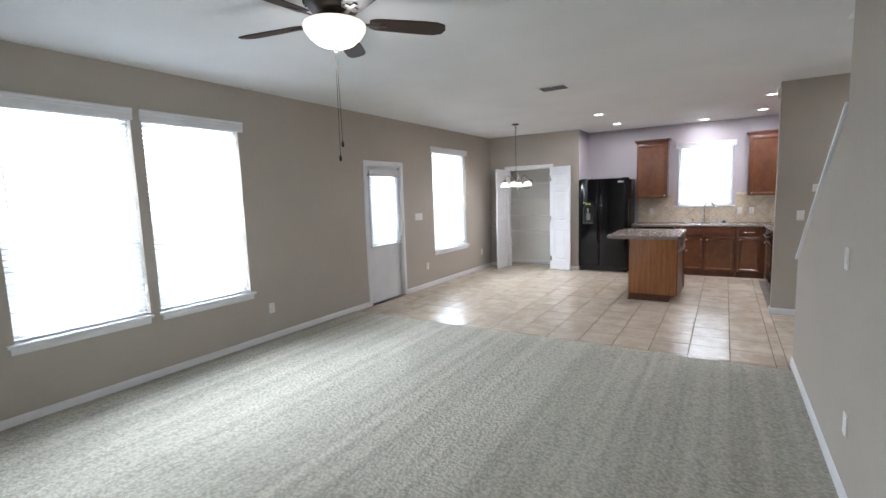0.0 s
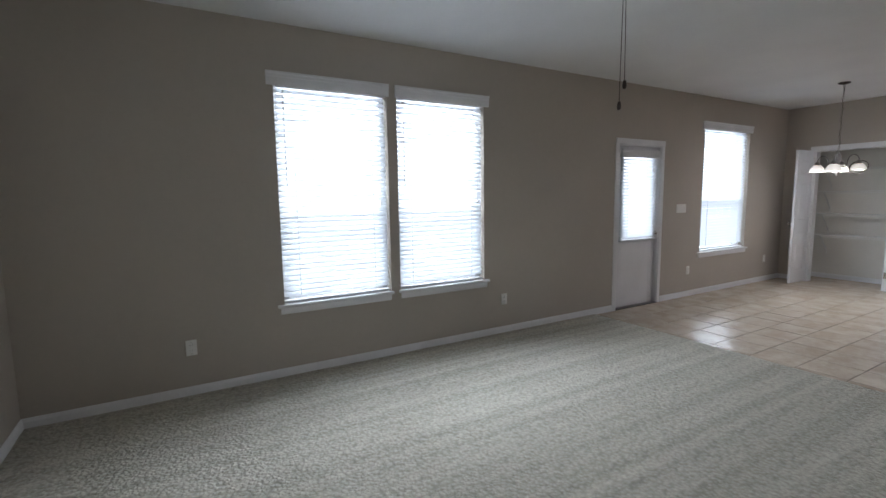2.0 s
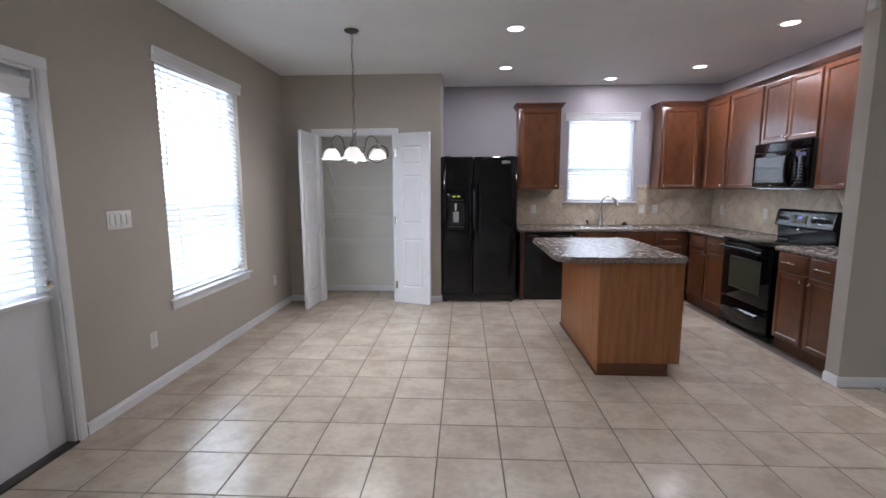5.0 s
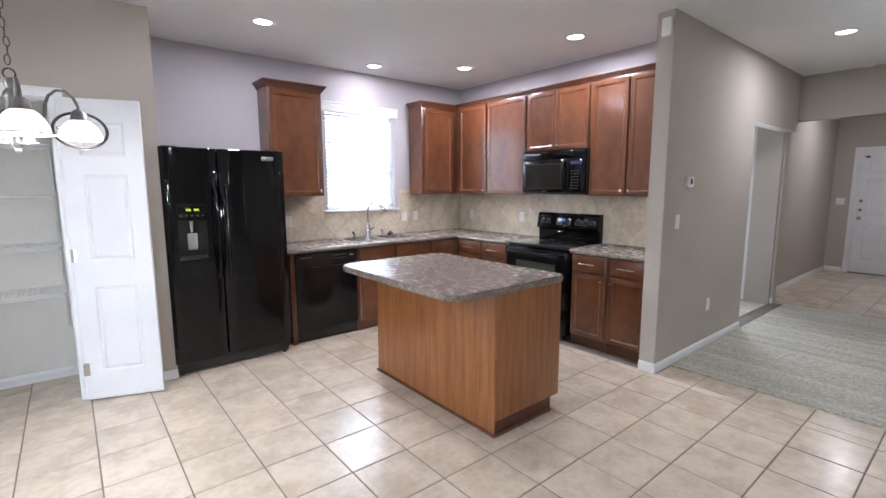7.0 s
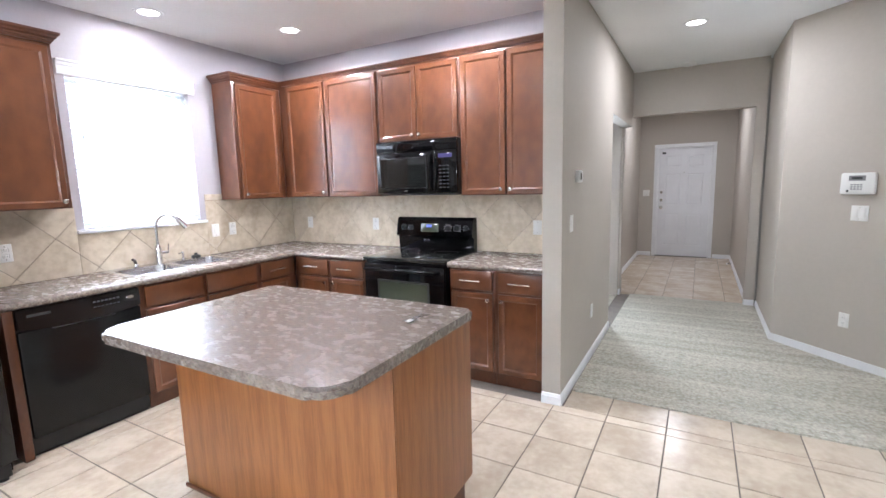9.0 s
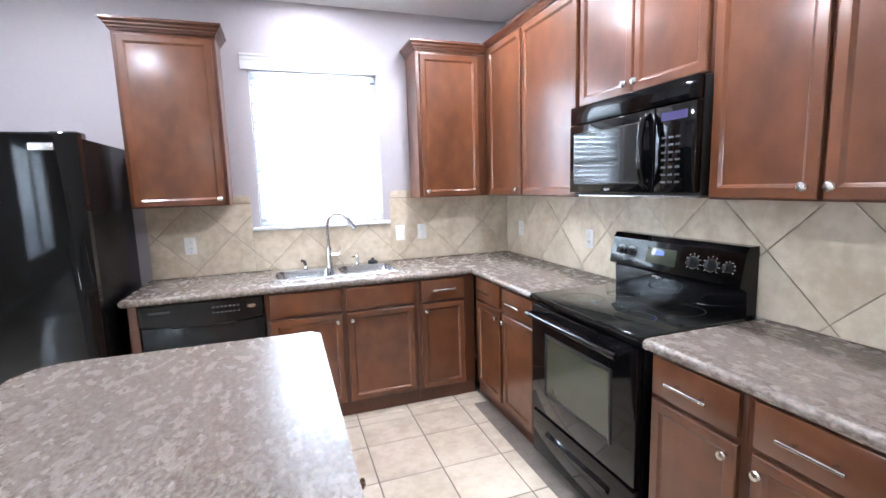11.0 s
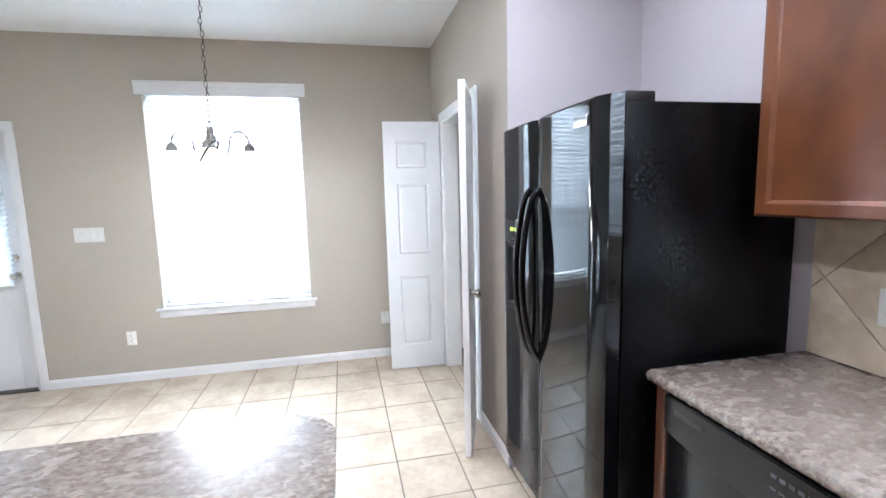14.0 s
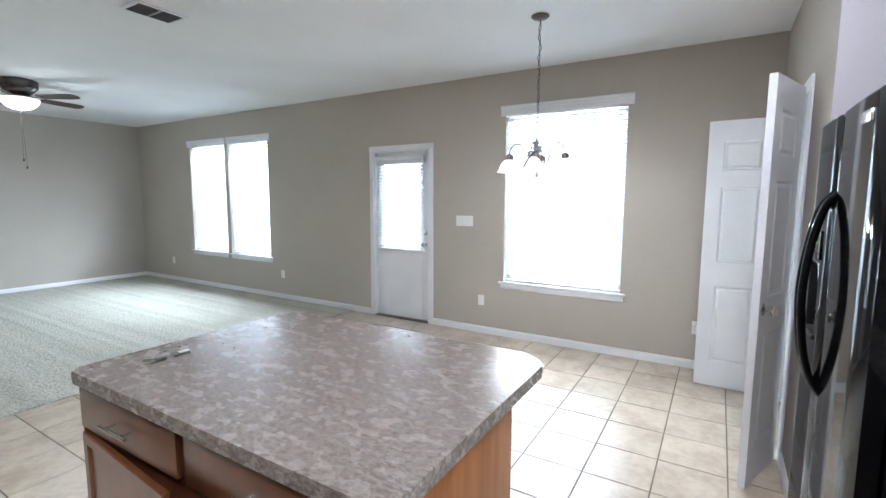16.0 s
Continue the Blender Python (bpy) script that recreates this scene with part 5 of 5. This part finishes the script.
part("bowl", lathe([(0.172, -0.196), (0.177, -0.205), (0.172, -0.228), (0.15, -0.262), (0.108, -0.298), (0.055, -0.317), (0, -0.321)], 40), BULBGLASS, fan, "lit white frosted glass bowl")
part("finial", lathe([(0, -0.318), (0.016, -0.32), (0.018, -0.329), (0.008, -0.336), (0.01, -0.345), (0, -0.353)], 16), BRONZE, fan)
outline = [(0.20, -0.038), (0.24, -0.055), (0.50, -0.066), (0.60, -0.064), (0.648, -0.045), (0.662, 0.0), (0.648, 0.045), (0.60, 0.064), (0.50, 0.066), (0.24, 0.055), (0.20, 0.038)]
for k in range(5):
    bm = bmesh.new()
    prism(bm, outline, Matrix.Translation((0, 0, -0.003)), 0.006)
    bm.transform(Matrix.Rotation(radians(-12), 4, "X"))
    b = part("blade", bm, BLADE, fan, "dark walnut blade")
    b.location.z = -0.178
    b.rotation_euler.z = radians(72 * k + 48)
    bm = bmesh.new()
    bx(bm, 0.11, 0.30, -0.012, 0.012, -0.010, -0.004, 0.002)
    bx(bm, 0.21, 0.26, -0.035, 0.035, -0.009, -0.004, 0.002)
    bm.transform(Matrix.Rotation(radians(-12), 4, "X"))
    part("blade_iron", bm, BRONZE, b)
for dx, zz in ((0.012, 1.87), (-0.012, 1.79)):
    bm = tube([(dx * 0.4, 0, -0.365), (dx, 0, zz - H + 0.03)], 0.0016, 5)
    c = part("pull_chain", bm, BRONZE, fan)
    part("chain_fob", lathe([(0, 0.036), (0.006, 0.032), (0.009, 0.012), (0.006, 0.0), (0, -0.002)], 12, m=Matrix.Translation((dx, 0, zz - H))), BRONZE, c)
lamp("fan_lamp", "POINT", (FANX, FANY, H - 0.42), 10, (0.10,), color=(1.0, 0.96, 0.90))

# ---- chandelier ----
CHX, CHY = -3.22, 7.425
ch = thing("chandelier", "aged pewter four-arm chandelier, one shade ring hanging crooked", "chandelier", (CHX, CHY, H))
part("canopy", lathe([(0, 0), (0.062, 0), (0.064, -0.006), (0.05, -0.018), (0.012, -0.026), (0, -0.026)], 28), BRONZE, ch)
zc, k = -0.03, 0
link = None
while zc > -0.80:
    pts = [(0.0085 * math.cos(a), 0, 0.019 * math.sin(a)) for a in [2 * math.pi * q / 12 for q in range(12)]]
    if link is None:
        link = part("chain_link", tube(pts, 0.0022, 5, closed=True), BRONZE, ch)
        ob = link
    else:
        ob = new("chain_link", link.data)
        ob.parent = ch
    ob.location = (0.004 * math.sin(k), 0.003 * math.cos(1.3 * k), zc - 0.017)
    ob.rotation_euler = (0, 0.06 * math.sin(2.1 * k), radians(90 * (k % 2)))
    zc -= 0.0335
    k += 1
part("loop", tube([(0.018 * math.cos(a), 0, -0.835 + 0.02 * math.sin(a)) for a in [2 * math.pi * q / 18 for q in range(18)]], 0.003, 6, closed=True), BRONZE, ch)
part("column", lathe([(0, -0.85), (0.014, -0.85), (0.020, -0.87), (0.016, -0.89), (0.026, -0.905), (0.030, -0.93), (0.022, -0.95), (0.024, -1.02), (0.034, -1.03), (0.030, -1.05), (0.020, -1.06), (0.026, -1.085), (0.022, -1.10), (0.010, -1.112), (0.012, -1.122), (0, -1.130)], 22), PEWTER, ch)
for i in range(4):
    a = radians(90 * i + 9)
    m = Matrix.Rotation(a, 4, "Z")
    prof = [(0.025, -1.005), (0.05, -1.018), (0.078, -1.012), (0.09, -0.98), (0.094, -0.935), (0.107, -0.90), (0.132, -0.876), (0.162, -0.876), (0.187, -0.90), (0.199, -0.93), (0.20, -0.953)]
    arm = part("arm", tube([m @ Vector((r, 0, z)) for r, z in prof], 0.0058, 8), PEWTER, ch)
    part("scroll", tube([m @ Vector((0.07 + 0.02 * math.cos(q), 0, -0.995 + 0.02 * math.sin(q))) for q in [2 * math.pi * s / 14 for s in range(12)]], 0.0035, 6), PEWTER, arm)
    s = m @ Matrix.Translation((0.20, 0, -0.953))
    loose = i == 0      # the ring of one shade has slipped and hangs crooked
    part("socket_cup", lathe([(0, 0.01), (0.014, 0.008), (0.026, -0.005), (0.031, -0.03), (0.036, -0.037), (0, -0.037)], 18, m=s), PEWTER, arm)
    glass_ = [(0.032, -0.036), (0.047, -0.046), (0.062, -0.066), (0.073, -0.092), (0.077, -0.112)]
    glass_ += [(0.073, -0.113)] if loose else [(0.088, -0.120), (0.087, -0.122), (0.074, -0.115)]
    part("shade", lathe(glass_ + [(0.068, -0.092), (0.057, -0.068), (0.041, -0.050), (0.0, -0.042)], 28, m=s), BULBGLASS, arm, "lit white frosted glass dome shade")
    ring = s @ Matrix.Translation((0, 0, -0.12))
    if loose:
        ring = Matrix.Translation((s @ Vector((0, 0, -0.075)))) @ Matrix.Rotation(radians(58), 4, "X")
    part("shade_rim", tube([ring @ Vector((0.090 * math.cos(q), 0.090 * math.sin(q), 0)) for q in [2 * math.pi * w / 32 for w in range(32)]], 0.006 if loose else 0.0032, 6, closed=True), BRONZE if loose else PEWTER, arm)
    p = s @ Vector((0, 0, -0.115))
    lamp("chandelier_lamp", "POINT", (CHX + p.x, CHY + p.y, H + p.z - 0.03), 7, (0.03,), color=(1.0, 0.96, 0.91))

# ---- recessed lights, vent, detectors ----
# the foyer fixture, last in CANS, is an unseen addition
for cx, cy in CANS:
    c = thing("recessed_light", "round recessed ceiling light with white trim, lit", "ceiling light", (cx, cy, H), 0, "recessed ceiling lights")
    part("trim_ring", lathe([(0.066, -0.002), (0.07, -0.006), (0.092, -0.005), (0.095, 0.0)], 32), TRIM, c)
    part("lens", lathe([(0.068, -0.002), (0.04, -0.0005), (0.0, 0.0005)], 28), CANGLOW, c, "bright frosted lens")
v = thing("ceiling_vent", "white metal ceiling air vent, shade between louvres coloured dark", "vent", (-1.81, 5.15, H))
bm = bmesh.new()
for a in ((-0.17, 0.17, -0.12, -0.095), (-0.17, 0.17, 0.095, 0.12), (-0.17, -0.145, -0.095, 0.095), (0.145, 0.17, -0.095, 0.095), (-0.008, 0.008, -0.095, 0.095)):
    bx(bm, *a, -0.010, 0.0, 0.002)
part("frame", bm, TRIM, v)
# dark backing and grey slats put the shade of the gaps into colour
part("backing", box(-0.145, 0.145, -0.095, 0.095, -0.002, -0.0005), DARKP, v)
for k in range(9):
    bm = box(-0.143, 0.143, -0.001, 0.001, -0.009, 0.009)
    sl_ = part("slat", bm, GREYV, v)
    sl_.location = (0, -0.084 + k * 0.021, -0.006)
    sl_.rotation_euler.x = radians(40)
sm = thing("smoke_detector", "round white smoke detector on the hall ceiling", "smoke detector", (3.55, 6.03, H))
part("case", lathe([(0, -0.035), (0.045, -0.034), (0.06, -0.02), (0.066, 0.0)], 28), PLAST, sm)


def plate(at, rz, kind, w=0.072, h=0.115):
    """Wall plate; local x across, front to -y."""
    names = {"outlet": ("wall_outlet", "white plastic duplex wall outlet", "outlet"), "switch": ("light_switch", "white plastic rocker light switch", "switch"),
             "double": ("light_switch", "white plastic double switch plate", "switch"), "triple": ("light_switch", "wide white plastic triple switch plate", "switch"),
             "blank": ("wall_plate", "white plastic wall plate", "wall plate")}
    nm, lb, ct_ = names[kind]
    p = thing(nm, lb, ct_, at, rz, "wall plates")
    part("cover", box(-w / 2, w / 2, -0.006, 0.0, -h / 2, h / 2, 0.003), PLAST, p)
    if kind == "outlet":
        for z in (-0.021, 0.021):
            soc = part("socket", box(-0.017, 0.017, -0.0085, -0.005, z - 0.014, z + 0.014, 0.004), PLAST, p)
            for x in (-0.006, 0.006):
                part("slot", box(x - 0.001, x + 0.001, -0.0088, -0.008, z - 0.002, z + 0.007), DARKP, soc)
    else:
        n = {"switch": 1, "double": 2, "triple": 4, "blank": 0}[kind]
        for i in range(n):
            x = (i - (n - 1) / 2) * 0.046
            part("rocker", box(x - 0.016, x + 0.016, -0.010, -0.005, -0.033, 0.033, 0.003), PLAST, p)
    for z in (-0.042, 0.042):
        part("screw", cyl(bmesh.new(), (0, -0.0068, z), 0.003, 0.003, 0.002, "y", 8), NICKEL, p)
    return p


for y in (0.30, 3.17, 6.39, 8.47):
    plate((XW, y, 0.365), 90, "outlet")
plate((XW, 6.175, 1.23), 90, "triple", 0.21)
plate((0.445, 2.92, 1.18), -90, "switch")
plate((0.445, 2.72, 0.38), -90, "blank")
plate((0.66, 6.62, 1.20), 0, "switch")
plate((1.40, 6.62, 0.40), 0, "outlet")
plate((7.20, 6.77, 1.21), -90, "double", 0.115)
for x, kd in ((-1.32, "outlet"), (0.135, "switch"), (0.31, "outlet")):
    plate((x, YN - 0.010, 1.125), 0, kd, 0.10 if kd == "double" else 0.072)
for y, kd in ((9.44, "outlet"), (8.58, "outlet"), (6.98, "switch")):
    plate((XE - 0.010, y, 1.125), -90, kd)
plate((-0.80, IY1 - 0.015, 0.66), 180, "outlet")
plate((2.06, 4.84, 0.355), 45 + 180, "outlet")
plate((2.035, 4.815, 1.19), 45 + 180, "double", 0.115)
th = thing("thermostat", "white wall thermostat with dark display", "thermostat", (0.81, 6.62, 1.515))
part("case", box(-0.055, 0.055, -0.028, 0.0, -0.042, 0.042, 0.008), PLAST, th)
part("display", box(-0.014, 0.022, -0.030, -0.027, -0.02, 0.026), WINGL, th)
al = thing("alarm_keypad", "white alarm keypad with grey display on angled wall", "alarm panel", (2.05, 4.83, 1.41), 225)
part("case", box(-0.115, 0.115, -0.03, 0.0, -0.08, 0.08, 0.012), PLAST, al)
part("display", box(-0.055, 0.055, -0.032, -0.029, 0.022, 0.06), GREYV, al)
part("screen", box(-0.035, 0.035, -0.0335, -0.0315, 0.032, 0.05), DARKP, al)
for r in range(3):
    for k in range(4):
        part("key", box(-0.04 + k * 0.021, -0.026 + k * 0.021, -0.033, -0.029, -0.012 - r * 0.016, -0.003 - r * 0.016, 0.001), GREYV, al)
part("light", cyl(bmesh.new(), (-0.06, -0.033, -0.055), 0.008, 0.008, 0.004, "y", 12), DARKP, al)
# sensor box high on the wall end
ms = thing("wall_sensor", "small white motion sensor box high on the wall end", "sensor", (0.42, 6.665, 2.63), -90)
part("case", box(-0.035, 0.035, -0.035, 0.0, -0.065, 0.065, 0.008), PLAST, ms)
ds = thing("door_stop", "small spring door stop on the foyer baseboard", "door stop", (6.4, 5.353, 0.045), 180)
part("spring", tube([(0, 0, 0), (0, -0.06, 0)], 0.006, 8), BRONZE, ds)
part("tip", tube([(0, -0.058, 0), (0, -0.072, 0)], 0.008, 8), PLAST, ds)


# ---- backsplash: diagonal tiles clipped to the wall strip ----
def clip(poly, axis, limit, keep_less):
    out = []
    for i, a in enumerate(poly):
        b = poly[(i + 1) % len(poly)]
        ia, ib = (a[axis] <= limit) == keep_less, (b[axis] <= limit) == keep_less
        if ia:
            out.append(a)
        if ia != ib:
            t = (limit - a[axis]) / (b[axis] - a[axis])
            out.append((a[0] + t * (b[0] - a[0]), a[1] + t * (b[1] - a[1])))
    return out


def diagonal_tiles(parent, u0, u1, z0, z1, node, m, skip=None):
    """Diamonds of 0.47 m across, node: a lattice point at mid height."""
    P, zc_ = 0.47, 1.185
    for i in range(-14, 26):
        for j in range(-3, 4):
            if (i + j) % 2:
                continue
            cu, cz = node + (i + 1) * P / 2, zc_ + j * P / 2
            g = 0.47 / 2 - 0.003
            poly = [(cu - g, cz), (cu, cz - g), (cu + g, cz), (cu, cz + g)]
            for ax, lim, less in ((0, u1 - 0.002, True), (0, u0 + 0.002, False), (1, z1 - 0.002, True), (1, z0 + 0.002, False)):
                poly = clip(poly, ax, lim, less) if len(poly) > 2 else []
            if len(poly) < 3 or max(p[0] for p in poly) - min(p[0] for p in poly) < 0.015:
                continue
            parts_ = [poly]
            if skip:
                parts_ = [clip(poly, 0, skip[0] - 0.002, True), clip(poly, 0, skip[1] + 0.002, False)]
                midp = clip(clip(poly, 0, skip[0] + 0.0, False), 0, skip[1], True)
                midp = clip(midp, 1, skip[2], True) if len(midp) > 2 else []
                parts_.append(midp)
            for q in parts_:
                if len(q) < 3 or max(p[0] for p in q) - min(p[0] for p in q) < 0.01 or max(p[1] for p in q) - min(p[1] for p in q) < 0.01:
                    continue
                bm = bmesh.new()
                prism(bm, q, m, 0.0075)
                part("tile", bm, SPLASH, parent, smooth=False)


bs = setting("backsplash_sink", box(-1.565, XE - 0.003, YN - 0.0035, YN - 0.0005, CT1, 1.225), WALLGROUT, "tan stone-look diagonal tile backsplash", "backsplash")
bmx = bmesh.new()
bs2 = setting("backsplash_sink_upper", bx(bx(bmx, -1.565, -0.925, YN - 0.0035, YN - 0.0005, 1.225, 1.45), 0.065, XE - 0.003, YN - 0.0035, YN - 0.0005, 1.225, 1.45), WALLGROUT, "tan stone-look tile backsplash beside the window", "backsplash")
diagonal_tiles(bs, -1.565, XE - 0.01, CT1 + 0.002, 1.395, -0.58, Matrix.Translation((0, YN - 0.0105, 0)) @ AY, (-0.92, 0.06, 1.199))
for a, b in ((-1.028, -0.925), (0.065, 0.232)):
    n = max(1, int((b - a) / 0.16))
    for k in range(n):
        part("border_tile", box(a + (b - a) * k / n + 0.001, a + (b - a) * (k + 1) / n - 0.001, YN - 0.012, YN - 0.003, 1.399, 1.45, 0.002), SPLASH, bs2)
bs3 = setting("backsplash_stove", box(XE - 0.0035, XE - 0.0005, 6.75, 9.687, CT1, 1.395), WALLGROUT, "tan stone-look diagonal tile backsplash behind the stove", "backsplash")
diagonal_tiles(bs3, 6.75, 9.69, CT1 + 0.002, 1.393, 7.25 + 0.235, Matrix.Translation((XE - 0.0105, 0, 0)) @ AX)

# ---- outdoors ----
GRASS = mat("dry_lawn", (0.10, 0.12, 0.05), 0.9, var=0.3, scale=2, fine=40)
setting("ground", box(-60, 60, -60, 60, -0.4, -0.2), GRASS, "dry green lawn round the house", "ground")

# ---- floor tiles ----
floor = bpy.data.objects["floor"]
TP, TX, TY = 0.341, -1.035, 6.317
made = {}


def floor_tile(x0, x1, y0, y1):
    w, d = round(x1 - x0, 3), round(y1 - y0, 3)
    if w < 0.03 or d < 0.03:
        return
    if (w, d) not in made:
        bm = bmesh.new()
        b, a = 0.0022, 0.0034
        lo = [(a, a), (w - a, a), (w - a, d - a), (a, d - a)]
        l1 = [bm.verts.new((x, y, -0.006)) for x, y in lo]
        l2 = [bm.verts.new((x, y, -0.0015)) for x, y in lo]
        l3 = [bm.verts.new((x, y, 0.0)) for x, y in ((a + b, a + b), (w - a - b, a + b), (w - a - b, d - a - b), (a + b, d - a - b))]
        for p, q in ((l1, l2), (l2, l3)):
            for i in range(4):
                bm.faces.new((p[i], p[(i + 1) % 4], q[(i + 1) % 4], q[i]))
        bm.faces.new(l3)
        ob = part("tile", bm, TILE, floor, smooth=False)
        made[w, d] = ob.data
    else:
        ob = new("tile", made[w, d])
        ob.parent = floor
    ob.location = (x0, y0, 0.0005 * math.sin(x0 * 7 + y0 * 5))


def tile_area(ax0, ax1, ay0, ay1, ox, oy):
    i = math.floor((ax0 - ox) / TP)
    while ox + i * TP < ax1:
        j = math.floor((ay0 - oy) / TP)
        while oy + j * TP < ay1:
            floor_tile(max(ax0, ox + i * TP), min(ax1, ox + (i + 1) * TP), max(ay0, oy + j * TP), min(ay1, oy + (j + 1) * TP))
            j += 1
        i += 1


tile_area(XW, 0.42, CARPET_Y, 8.96, TX, TY)
tile_area(0.42, CARPET_X, CARPET_Y, 6.60, TX, TY)
tile_area(XW, -2.655, 8.96, 9.57, TX, TY)
tile_area(-2.535, 0.52, 8.96, 9.13, TX, TY)
tile_area(3.78, 7.20, 5.34, 6.90, 4.0, 5.20)
